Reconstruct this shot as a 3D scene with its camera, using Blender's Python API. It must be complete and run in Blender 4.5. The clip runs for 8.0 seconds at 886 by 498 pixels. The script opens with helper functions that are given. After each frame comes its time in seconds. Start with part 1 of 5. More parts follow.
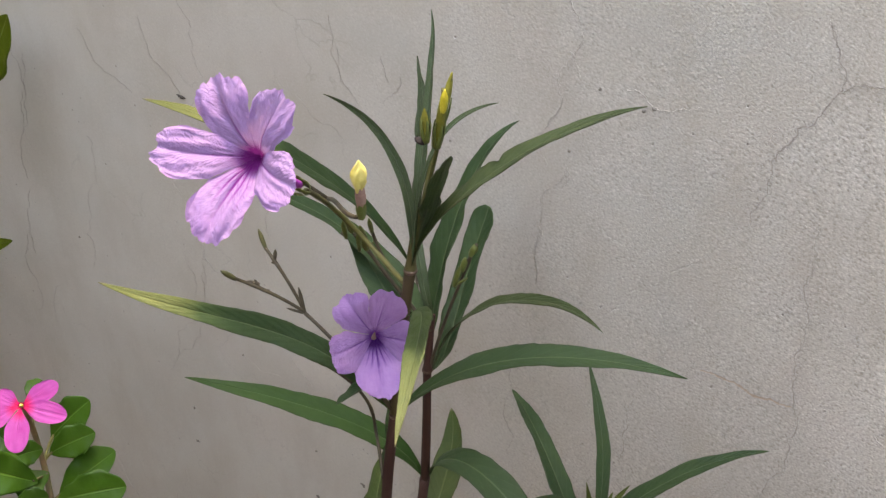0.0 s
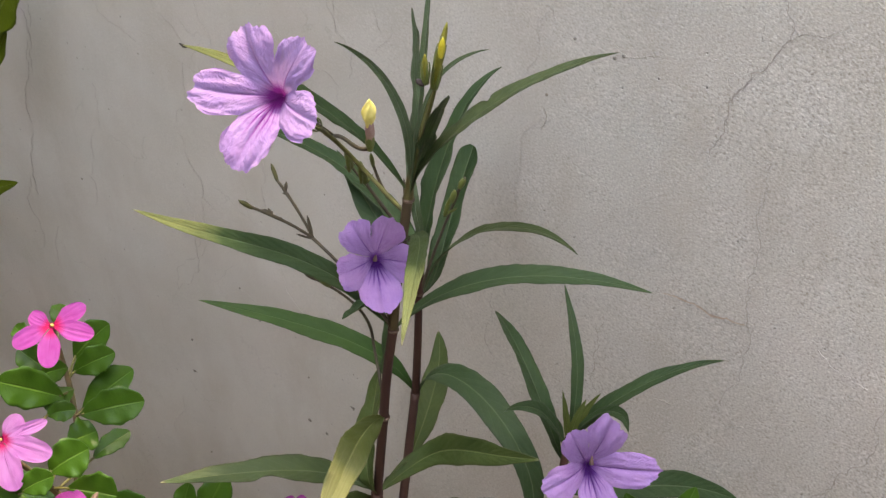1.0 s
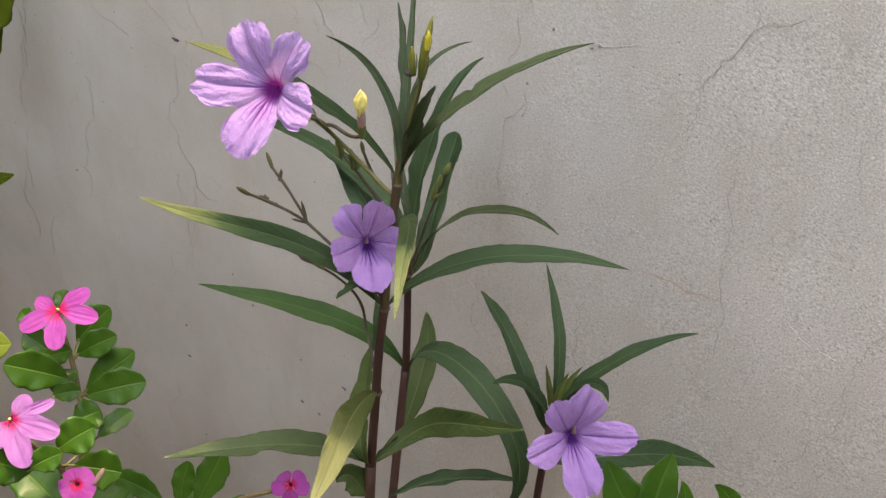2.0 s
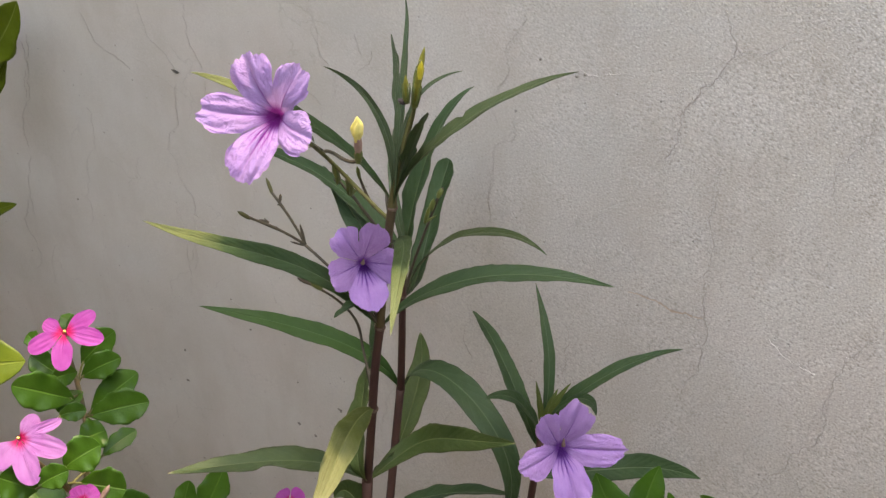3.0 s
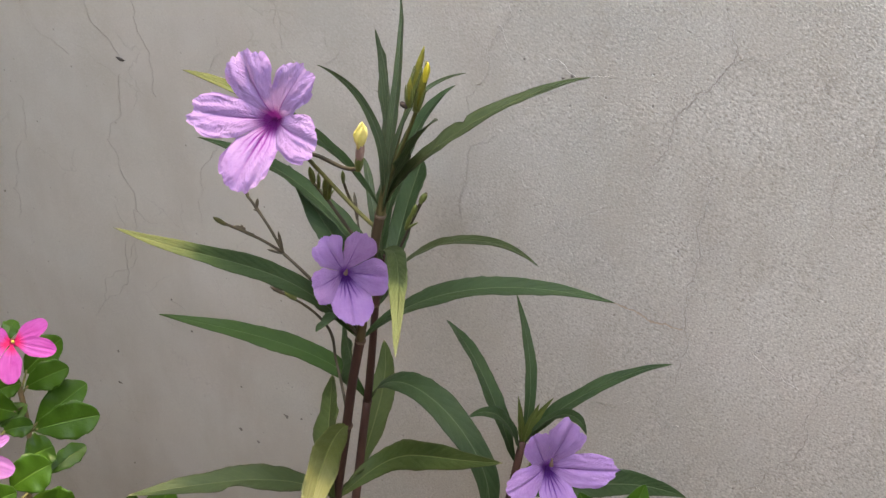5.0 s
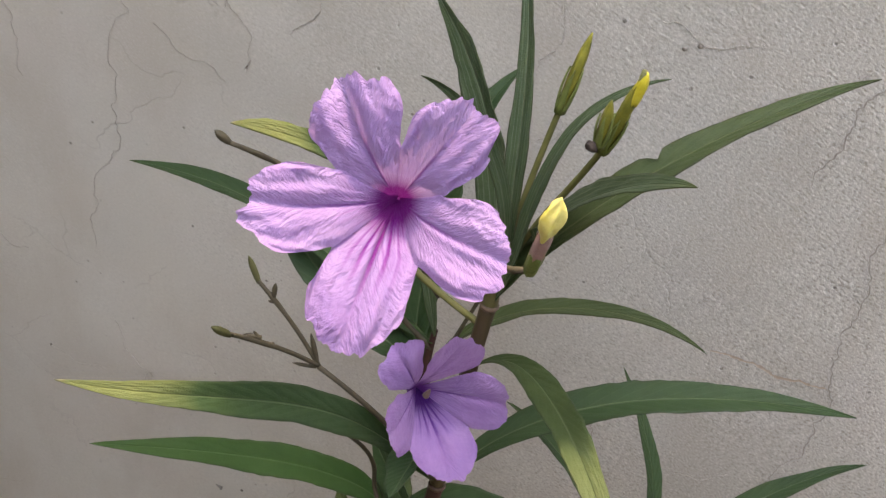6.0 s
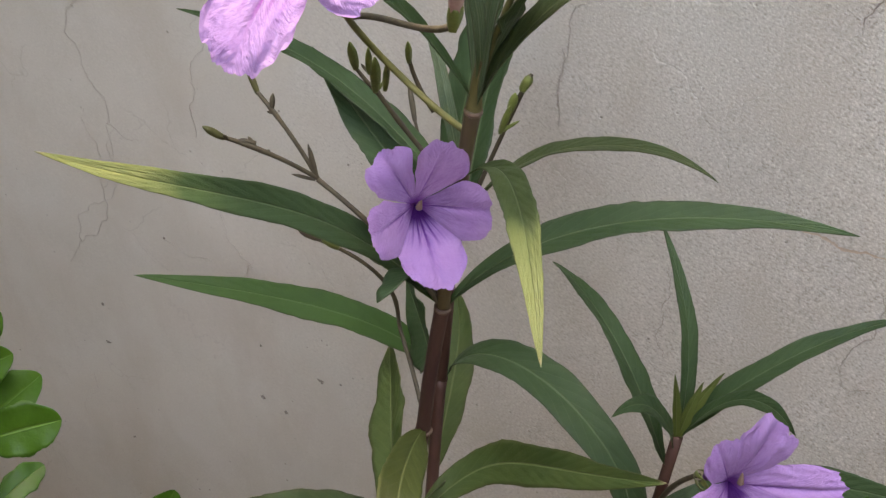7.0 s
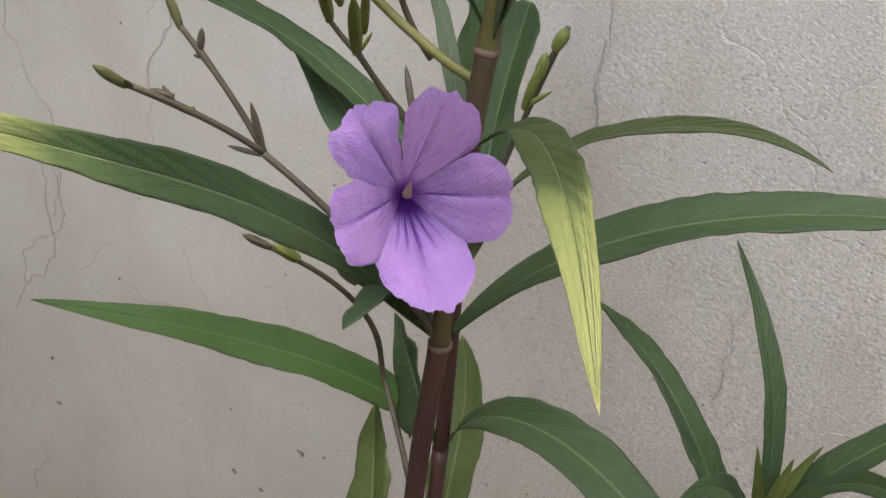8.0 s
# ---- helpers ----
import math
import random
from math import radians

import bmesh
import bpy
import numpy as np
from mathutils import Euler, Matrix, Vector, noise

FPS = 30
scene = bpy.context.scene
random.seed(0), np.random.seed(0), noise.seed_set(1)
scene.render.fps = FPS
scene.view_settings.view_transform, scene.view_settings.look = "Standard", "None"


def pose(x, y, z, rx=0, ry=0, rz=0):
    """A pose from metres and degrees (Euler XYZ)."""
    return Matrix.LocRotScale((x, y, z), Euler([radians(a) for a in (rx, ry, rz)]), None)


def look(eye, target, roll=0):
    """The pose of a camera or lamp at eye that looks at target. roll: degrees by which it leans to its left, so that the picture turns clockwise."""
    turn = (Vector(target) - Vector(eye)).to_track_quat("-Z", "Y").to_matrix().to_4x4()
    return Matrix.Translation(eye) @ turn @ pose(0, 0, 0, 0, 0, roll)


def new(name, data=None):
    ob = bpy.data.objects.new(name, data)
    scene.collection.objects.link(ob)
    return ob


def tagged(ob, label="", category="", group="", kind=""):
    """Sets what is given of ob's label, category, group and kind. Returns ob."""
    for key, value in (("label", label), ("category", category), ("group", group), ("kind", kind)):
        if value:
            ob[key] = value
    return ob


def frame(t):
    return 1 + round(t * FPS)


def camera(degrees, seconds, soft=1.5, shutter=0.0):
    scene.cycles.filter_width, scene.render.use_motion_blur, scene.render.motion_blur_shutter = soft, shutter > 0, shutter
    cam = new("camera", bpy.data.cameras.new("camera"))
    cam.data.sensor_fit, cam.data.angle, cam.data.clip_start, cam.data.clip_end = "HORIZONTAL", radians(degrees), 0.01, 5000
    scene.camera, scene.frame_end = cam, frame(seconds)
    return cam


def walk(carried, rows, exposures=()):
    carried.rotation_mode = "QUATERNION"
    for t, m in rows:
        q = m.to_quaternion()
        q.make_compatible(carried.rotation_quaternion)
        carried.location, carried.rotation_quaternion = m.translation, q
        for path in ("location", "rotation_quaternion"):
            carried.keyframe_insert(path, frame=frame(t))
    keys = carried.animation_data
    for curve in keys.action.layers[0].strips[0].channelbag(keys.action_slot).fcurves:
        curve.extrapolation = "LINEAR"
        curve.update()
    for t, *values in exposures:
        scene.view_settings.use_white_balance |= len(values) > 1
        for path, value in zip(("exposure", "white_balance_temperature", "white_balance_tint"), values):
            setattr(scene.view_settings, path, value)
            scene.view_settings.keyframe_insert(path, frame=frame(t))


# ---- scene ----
# ---- camera ----
cam = camera(38.55, 8.0, soft=1.4)
PATH = [
    (0, (0.3137, -0.5601, 1.2385), (-0.1774, 0.0966, 0.6661), -0.84),
    (0.2, (0.3212, -0.5747, 1.2463), (-0.1661, 0.0831, 0.6719), -0.30),
    (0.5, (0.3272, -0.5911, 1.2516), (-0.1576, 0.0660, 0.6743), 0.05),
    (0.8, (0.3337, -0.6077, 1.2570), (-0.1241, 0.0490, 0.6577), 1.23),
    (1, (0.3439, -0.6248, 1.2735), (-0.1136, 0.0290, 0.6708), 0.09),
    (1.2, (0.3494, -0.6343, 1.2825), (-0.1038, 0.0376, 0.6965), 0.50),
    (1.5, (0.3558, -0.6428, 1.2901), (-0.0952, 0.0212, 0.6937), -0.15),
    (1.7, (0.3576, -0.6466, 1.2907), (-0.0860, 0.0081, 0.6786), -0.06),
    (3, (0.3765, -0.6778, 1.3080), (-0.0701, -0.0055, 0.7176), -0.26),
    (3.5, (0.3801, -0.6812, 1.3076), (-0.0652, -0.0063, 0.7192), -0.04),
    (4, (0.3820, -0.6847, 1.3102), (-0.0675, -0.0075, 0.7276), -0.25),
    (4.2, (0.3810, -0.6878, 1.3104), (-0.0691, -0.0128, 0.7258), -0.11),
    (5.3, (0.1958, -0.6418, 1.2676), (-0.0943, 0.0965, 0.6587), 7.01),
    (5.4, (0.1523, -0.6055, 1.2364), (-0.1067, 0.1416, 0.6243), 7.92),
    (5.5, (0.1334, -0.5849, 1.2254), (-0.1107, 0.1646, 0.6100), 8.15),
    (5.6, (0.1040, -0.5444, 1.2031), (-0.1274, 0.1981, 0.5744), 7.92),
    (5.7, (0.0939, -0.5299, 1.1927), (-0.1300, 0.2175, 0.5672), 8.51),
    (5.8, (0.0825, -0.5045, 1.1872), (-0.1273, 0.2416, 0.5554), 8.84),
    (6, (0.0775, -0.4891, 1.1754), (-0.1281, 0.2464, 0.5298), 8.43),
    (6.2, (0.0858, -0.4886, 1.1720), (-0.1303, 0.2294, 0.5104), 7.26),
    (6.5, (0.1054, -0.4959, 1.1823), (-0.1685, 0.2101, 0.5292), 4.01),
    (6.6, (0.1203, -0.5001, 1.1801), (-0.1804, 0.1926, 0.5245), 2.99),
    (6.8, (0.1467, -0.5004, 1.1592), (-0.1890, 0.1706, 0.4981), 1.75),
    (6.9, (0.1553, -0.5003, 1.1493), (-0.1889, 0.1645, 0.4863), 1.58),
    (7, (0.1688, -0.4990, 1.1359), (-0.1842, 0.1657, 0.4775), 1.19),
    (7.1, (0.1716, -0.4943, 1.1284), (-0.1849, 0.1731, 0.4747), 1.04),
    (7.2, (0.1779, -0.4884, 1.1186), (-0.1882, 0.1786, 0.4697), 0.22),
    (7.3, (0.1769, -0.4839, 1.1114), (-0.1864, 0.1879, 0.4659), 0.35),
    (7.5, (0.1746, -0.4738, 1.0924), (-0.2055, 0.1947, 0.4532), 0.04),
    (7.7, (0.1607, -0.4537, 1.0667), (-0.2226, 0.2309, 0.4467), 0.82),
    (7.8, (0.1493, -0.4384, 1.0498), (-0.2463, 0.2550, 0.4476), 0.70),
    (8, (0.1291, -0.4147, 1.0305), (-0.2535, 0.2789, 0.4202), 1.66),
]
walk(cam, [(t, look(eye, target, roll)) for t, eye, target, roll in PATH], exposures=[(t, 4.10 + up, 10350, 15.0) for t, up in ((0.0, 0.0), (4.2, 0.0), (5.5, -0.06), (6.0, -0.10), (6.5, 0.0), (7.0, 0.06), (7.4, 0.20), (8.0, 0.30))])

# ---- light: open shade of a garden wall, the sun stands high behind it and reaches over its top ----
sun_from = Vector((0.04, 0.20, 1.0)).normalized()
world = bpy.data.worlds.new("sky")
scene.world = world
world.use_nodes = True
wn = world.node_tree.nodes
sky = wn.new("ShaderNodeTexSky")
sky.sky_type, sky.sun_disc = "NISHITA", False
sky.sun_elevation = math.asin(sun_from.z)
sky.sun_rotation = math.atan2(sun_from.x, sun_from.y)
wn["Background"].inputs["Strength"].default_value = 0.15
world.node_tree.links.new(sky.outputs[0], wn["Background"].inputs["Color"])
sun_data = bpy.data.lights.new("sun", "SUN")
sun_data.energy, sun_data.angle, sun_data.color = 0.42, radians(0.55), (1.0, 0.95, 0.86)
sun = new("sun", sun_data)
sun.matrix_world = look((0, 0, 5), Vector((0, 0, 5)) - sun_from)


# ---- materials ----
def material(name, rough=0.6, spec=0.4):
    m = bpy.data.materials.new(name)
    m.use_nodes = True
    b = m.node_tree.nodes["Principled BSDF"]
    b.inputs["Roughness"].default_value = rough
    b.inputs["Specular IOR Level"].default_value = spec
    return m, m.node_tree.nodes, m.node_tree.links, b


def mixed(nodes, links, fac, a, b):
    """A colour mix node; a and b are colours or sockets."""
    n = nodes.new("ShaderNodeMix")
    n.data_type, n.blend_type = "RGBA", "MIX"
    for key, v in ((0, fac), (6, a), (7, b)):
        if hasattr(v, "links"):
            links.new(v, n.inputs[key])
        elif key == 0:
            n.inputs[0].default_value = v
        else:
            n.inputs[key].default_value = (*v, 1)
    return n.outputs[2]


def noise_tex(nodes, links, coord, scale, detail=3.0, rough=0.55, stretch=None):
    n = nodes.new("ShaderNodeTexNoise")
    n.inputs["Scale"].default_value, n.inputs["Detail"].default_value, n.inputs["Roughness"].default_value = scale, detail, rough
    if stretch:
        mp = nodes.new("ShaderNodeMapping")
        mp.inputs["Scale"].default_value = stretch
        links.new(coord, mp.inputs["Vector"])
        coord = mp.outputs[0]
    links.new(coord, n.inputs["Vector"])
    return n.outputs["Fac"]


def ramp(nodes, links, fac, stops):
    n = nodes.new("ShaderNodeValToRGB")
    el = n.color_ramp.elements
    while len(el) < len(stops):
        el.new(0.5)
    for e, (p, col) in zip(el, stops):
        e.position = p
        e.color = (*col, 1) if len(col) == 3 else col
    links.new(fac, n.inputs[0])
    return n.outputs[0]


def sums(nodes, links, op, a, b):
    n = nodes.new("ShaderNodeMath")
    n.operation = op
    for k, v in enumerate((a, b)):
        if hasattr(v, "links"):
            links.new(v, n.inputs[k])
        else:
            n.inputs[k].default_value = v
    return n.outputs[0]


def bumped(nodes, links, bsdf, height, strength, distance):
    n = nodes.new("ShaderNodeBump")
    n.inputs["Strength"].default_value, n.inputs["Distance"].default_value = strength, distance
    links.new(height, n.inputs["Height"])
    links.new(n.outputs[0], bsdf.inputs["Normal"])
    return n.outputs[0]


def see_through(m, nodes, links, bsdf, colour, share, normal=None):
    """Adds light that passes through a thin blade or petal."""
    tr = nodes.new("ShaderNodeBsdfTranslucent")
    links.new(colour, tr.inputs["Color"])
    if normal is not None:
        links.new(normal, tr.inputs["Normal"])
    mx = nodes.new("ShaderNodeMixShader")
    mx.inputs[0].default_value = share
    links.new(bsdf.outputs[0], mx.inputs[1])
    links.new(tr.outputs[0], mx.inputs[2])
    links.new(mx.outputs[0], nodes["Material Output"].inputs["Surface"])


def leaf_material(name, dark, light, vein, edge, through_col, tip=None, rough=0.5, side_veins=17.0, share=0.3, stripes=False, relief=1.0):
    m, nodes, links, b = material(name, rough, 0.2)
    uv = nodes.new("ShaderNodeUVMap").outputs[0]
    obj = nodes.new("ShaderNodeTexCoord").outputs["Object"]
    sep = nodes.new("ShaderNodeSeparateXYZ")
    links.new(uv, sep.inputs[0])
    across = sums(nodes, links, "ABSOLUTE", sums(nodes, links, "SUBTRACT", sep.outputs[0], 0.5), 0.0)
    grain = noise_tex(nodes, links, obj, 220.0, 4.0)
    blotch = noise_tex(nodes, links, obj, 38.0, 3.0)
    col = mixed(nodes, links, ramp(nodes, links, blotch, [(0.3, (0, 0, 0)), (0.7, (1, 1, 1))]), dark, light)
    info = nodes.new("ShaderNodeObjectInfo")
    col = mixed(nodes, links, sums(nodes, links, "MULTIPLY", info.outputs["Random"], 0.35), col, light)
    # slanting side veins, a pale midrib, a slightly darker rim
    slant = sums(nodes, links, "SUBTRACT", sums(nodes, links, "MULTIPLY", sep.outputs[1], side_veins), sums(nodes, links, "MULTIPLY", across, 4.6))
    slant = sums(nodes, links, "ADD", slant, sums(nodes, links, "MULTIPLY", blotch, 0.9))
    slant = sums(nodes, links, "ADD", slant, sums(nodes, links, "MULTIPLY", sums(nodes, links, "GREATER_THAN", sep.outputs[0], 0.5), 0.37))
    saw = sums(nodes, links, "ABSOLUTE", sums(nodes, links, "SUBTRACT", sums(nodes, links, "FRACT", slant, 0.0), 0.5), 0.0)
    veins = ramp(nodes, links, saw, [(0.0, (1, 1, 1)), (0.07, (0, 0, 0))])
    col = mixed(nodes, links, sums(nodes, links, "MULTIPLY", veins, 0.20 * relief), col, vein)
    col = mixed(nodes, links, sums(nodes, links, "MULTIPLY", ramp(nodes, links, grain, [(0.35, (1, 1, 1)), (0.6, (0, 0, 0))]), 0.35), col, dark)
    if stripes:
        fold = sums(nodes, links, "ABSOLUTE", sums(nodes, links, "SUBTRACT", sums(nodes, links, "FRACT", sums(nodes, links, "MULTIPLY", across, 8.0), 0.0), 0.5), 0.0)
        bars = ramp(nodes, links, fold, [(0.02, (1, 1, 1)), (0.09, (0, 0, 0))])
        col = mixed(nodes, links, sums(nodes, links, "MULTIPLY", bars, 0.65), col, vein)
    # the net of small veins between them
    net = nodes.new("ShaderNodeTexVoronoi")
    net.feature = "DISTANCE_TO_EDGE"
    net.inputs["Scale"].default_value = 1000.0
    links.new(obj, net.inputs["Vector"])
    mesh_lines = ramp(nodes, links, net.outputs["Distance"], [(0.02, (1, 1, 1)), (0.12, (0, 0, 0))])
    col = mixed(nodes, links, sums(nodes, links, "MULTIPLY", mesh_lines, 0.14 * relief), col, tuple(0.55 * v for v in dark))
    rim = ramp(nodes, links, across, [(0.42, (0, 0, 0)), (0.5, (1, 1, 1))])
    col = mixed(nodes, links, sums(nodes, links, "MULTIPLY", rim, 0.5), col, edge)
    rib = ramp(nodes, links, across, [(0.012, (1, 1, 1)), (0.038, (0, 0, 0))])
    col = mixed(nodes, links, sums(nodes, links, "MULTIPLY", rib, 0.55), col, vein)
    thru = mixed(nodes, links, 0.5, col, through_col)
    if tip:
        wob = sums(nodes, links, "ADD", sep.outputs[1], sums(nodes, links, "MULTIPLY", blotch, 0.25))
        yellow = ramp(nodes, links, wob, [(tip[0], (0, 0, 0)), (tip[1], (1, 1, 1))])
        col = mixed(nodes, links, yellow, col, tip[2])
        thru = mixed(nodes, links, yellow, thru, tip[2])
        lanes = noise_tex(nodes, links, uv, 1.0, 2.0, 0.5, (16.0, 1.5, 1.0))
        pale = sums(nodes, links, "MULTIPLY", ramp(nodes, links, lanes, [(0.45, (0, 0, 0)), (0.62, (1, 1, 1))]), sums(nodes, links, "MULTIPLY", yellow, 0.42))
        col = mixed(nodes, links, pale, col, tuple(min(1.0, v * 1.5 + 0.07) for v in tip[2]))
        end = ramp(nodes, links, sep.outputs[1], [(0.975, (0, 0, 0)), (0.99, (1, 1, 1))])
        col = mixed(nodes, links, sums(nodes, links, "MULTIPLY", end, 0.5), col, (0.45, 0.40, 0.25))
    crease = sums(nodes, links, "MULTIPLY", lanes, sums(nodes, links, "MULTIPLY", yellow, 1.6)) if tip else 0.0
    links.new(col, b.inputs["Base Color"])
    h = sums(nodes, links, "ADD", sums(nodes, links, "ADD", sums(nodes, links, "MULTIPLY", saw, 0.6 * relief), sums(nodes, links, "MULTIPLY", mesh_lines, -0.12 * relief)), sums(nodes, links, "ADD", sums(nodes, links, "MULTIPLY", grain, 0.7), sums(nodes, links, "MULTIPLY", rib, -1.0)))
    h = sums(nodes, links, "ADD", h, crease)
    nrm = bumped(nodes, links, b, h, 0.8, 0.0005)
    see_through(m, nodes, links, b, thru, share, nrm)
    return m


def petal_material(name, pale, body, vein, throat, eye_end, rough=0.55, share=0.45, vein_amount=0.5, wrinkle=1.0, rays=False, ray_end=(0.40, 0.70)):
    m, nodes, links, b = material(name, rough, 0.2)
    uv = nodes.new("ShaderNodeUVMap").outputs[0]
    sep = nodes.new("ShaderNodeSeparateXYZ")
    links.new(uv, sep.inputs[0])
    obj = nodes.new("ShaderNodeTexCoord").outputs["Object"]
    across = sums(nodes, links, "ABSOLUTE", sums(nodes, links, "SUBTRACT", sep.outputs[0], 0.5), 0.0)
    fine = noise_tex(nodes, links, obj, 420.0, 3.0)
    big = noise_tex(nodes, links, obj, 90.0, 2.0)
    col = mixed(nodes, links, ramp(nodes, links, big, [(0.3, (0, 0, 0)), (0.7, (1, 1, 1))]), body, pale)
    streak = noise_tex(nodes, links, uv, 1.0, 3.0, 0.6, (22.0, 3.0, 1.0))
    lines = ramp(nodes, links, streak, [(0.40, (1, 1, 1)), (0.56, (0, 0, 0))])
    fade = ramp(nodes, links, sep.outputs[1], [(0.05, (1, 1, 1)), (0.62, (0.1, 0.1, 0.1))])
    col = mixed(nodes, links, sums(nodes, links, "MULTIPLY", sums(nodes, links, "MULTIPLY", lines, fade), vein_amount), col, vein)
    mid = ramp(nodes, links, sums(nodes, links, "ADD", across, sums(nodes, links, "MULTIPLY", sums(nodes, links, "SUBTRACT", fine, 0.5), 0.03)), [(0.008, (1, 1, 1)), (0.03, (0, 0, 0))])
    midfade = ramp(nodes, links, sep.outputs[1], [(0.45, (1, 1, 1)), (0.82, (0, 0, 0))])
    col = mixed(nodes, links, sums(nodes, links, "MULTIPLY", sums(nodes, links, "MULTIPLY", mid, midfade), 0.75), col, vein)
    # two side veins that leave the midvein near the throat
    fork = sums(nodes, links, "SUBTRACT", across, sums(nodes, links, "MULTIPLY", sums(nodes, links, "SUBTRACT", sep.outputs[1], 0.26), 0.62))
    fork = sums(nodes, links, "ABSOLUTE", sums(nodes, links, "ADD", fork, sums(nodes, links, "MULTIPLY", sums(nodes, links, "SUBTRACT", big, 0.5), 0.10)), 0.0)
    fork = sums(nodes, links, "MULTIPLY", ramp(nodes, links, fork, [(0.006, (1, 1, 1)), (0.022, (0, 0, 0))]), ramp(nodes, links, sep.outputs[1], [(0.36, (1, 1, 1)), (0.58, (0, 0, 0))]))
    col = mixed(nodes, links, sums(nodes, links, "MULTIPLY", fork, 0.9 * vein_amount), col, vein)
    tongue = sums(nodes, links, "ADD", sep.outputs[1], sums(nodes, links, "MULTIPLY", streak, 0.16))
    if rays:
        comb = sums(nodes, links, "ABSOLUTE", sums(nodes, links, "SUBTRACT", sums(nodes, links, "FRACT", sums(nodes, links, "ADD", sums(nodes, links, "MULTIPLY", sep.outputs[0], 7.0), sums(nodes, links, "MULTIPLY", sums(nodes, links, "SUBTRACT", big, 0.5), 0.4)), 0.0), 0.5), 0.0)
        bars = ramp(nodes, links, comb, [(0.08, (1, 1, 1)), (0.24, (0, 0, 0))])
        bars = sums(nodes, links, "MULTIPLY", bars, ramp(nodes, links, sep.outputs[1], [(ray_end[0], (1, 1, 1)), (ray_end[1], (0, 0, 0))]))
        bars = sums(nodes, links, "MULTIPLY", bars, ramp(nodes, links, across, [(0.20, (1, 1, 1)), (0.38, (0, 0, 0))]))
        col = mixed(nodes, links, sums(nodes, links, "MULTIPLY", bars, 0.95), col, vein)
    deep = ramp(nodes, links, tongue, [(eye_end[0], (1, 1, 1)), (eye_end[1], (0, 0, 0))])
    col = mixed(nodes, links, deep, col, throat)
    # wrinkles that fan out from the midvein to the margin
    fan = nodes.new("ShaderNodeCombineXYZ")
    links.new(sums(nodes, links, "MULTIPLY", sums(nodes, links, "SUBTRACT", sep.outputs[1], sums(nodes, links, "MULTIPLY", across, 0.9)), 36.0), fan.inputs[0])
    links.new(sums(nodes, links, "MULTIPLY", sums(nodes, links, "ADD", across, sums(nodes, links, "MULTIPLY", sep.outputs[1], 0.6)), 9.0), fan.inputs[1])
    links.new(sums(nodes, links, "MULTIPLY", sums(nodes, links, "GREATER_THAN", sep.outputs[0], 0.5), 7.3), fan.inputs[2])
    bent = nodes.new("ShaderNodeTexNoise")
    bent.inputs["Scale"].default_value, bent.inputs["Detail"].default_value = 130.0, 2.0
    links.new(obj, bent.inputs["Vector"])
    shift = nodes.new("ShaderNodeVectorMath")
    shift.operation = "MULTIPLY_ADD"
    shift.inputs[1].default_value = (3.0, 2.0, 0.0)
    links.new(bent.outputs["Color"], shift.inputs[0])
    links.new(fan.outputs[0], shift.inputs[2])
    wr = noise_tex(nodes, links, shift.outputs[0], 1.0, 3.5, 0.6)
    # wrinkle hollows tinted towards the vein colour, crease shade painted in
    col = mixed(nodes, links, sums(nodes, links, "MULTIPLY", ramp(nodes, links, wr, [(0.34, (1, 1, 1)), (0.52, (0, 0, 0))]), 0.08 + 0.09 * min(wrinkle, 1.5)), col, tuple(0.62 * v + 0.25 * w for v, w in zip(body, vein)))
    links.new(col, b.inputs["Base Color"])
    net = noise_tex(nodes, links, obj, 300.0, 2.5, 0.55)
    h = sums(nodes, links, "ADD", sums(nodes, links, "MULTIPLY", wr, wrinkle * 0.95), sums(nodes, links, "MULTIPLY", fine, 0.15))
    h = sums(nodes, links, "ADD", h, sums(nodes, links, "MULTIPLY", net, wrinkle * 0.8))
    h = sums(nodes, links, "SUBTRACT", h, sums(nodes, links, "MULTIPLY", sums(nodes, links, "MULTIPLY", mid, midfade), 0.5))
    nrm = bumped(nodes, links, b, h, 0.85, 0.00075)
    see_through(m, nodes, links, b, col, share, nrm)
    return m


def plain_material(name, a, c, scale, rough=0.6, bump=0.3, stretch=None):
    m, nodes, links, b = material(name, rough, 0.35)
    obj = nodes.new("ShaderNodeTexCoord").outputs["Object"]
    f = noise_tex(nodes, links, obj, scale, 4.0, 0.6, stretch)
    g = noise_tex(nodes, links, obj, scale * 6.0, 3.0, 0.6, stretch)
    col = mixed(nodes, links, ramp(nodes, links, f, [(0.32, (0, 0, 0)), (0.68, (1, 1, 1))]), a, c)
    col = mixed(nodes, links, sums(nodes, links, "MULTIPLY", g, 0.3), col, tuple(v * 0.5 for v in a))
    links.new(col, b.inputs["Base Color"])
    bumped(nodes, links, b, g, bump, 0.0008)
    return m


def tube_material(name, a, c):
    """The thin, light-passing wall of a corolla's tube."""
    m, nodes, links, b = material(name, 0.6, 0.3)
    uv = nodes.new("ShaderNodeTexCoord").outputs["Object"]
    f = noise_tex(nodes, links, uv, 260.0, 3.0, 0.55)
    col = mixed(nodes, links, f, a, c)
    links.new(col, b.inputs["Base Color"])
    see_through(m, nodes, links, b, col, 0.2)
    return m


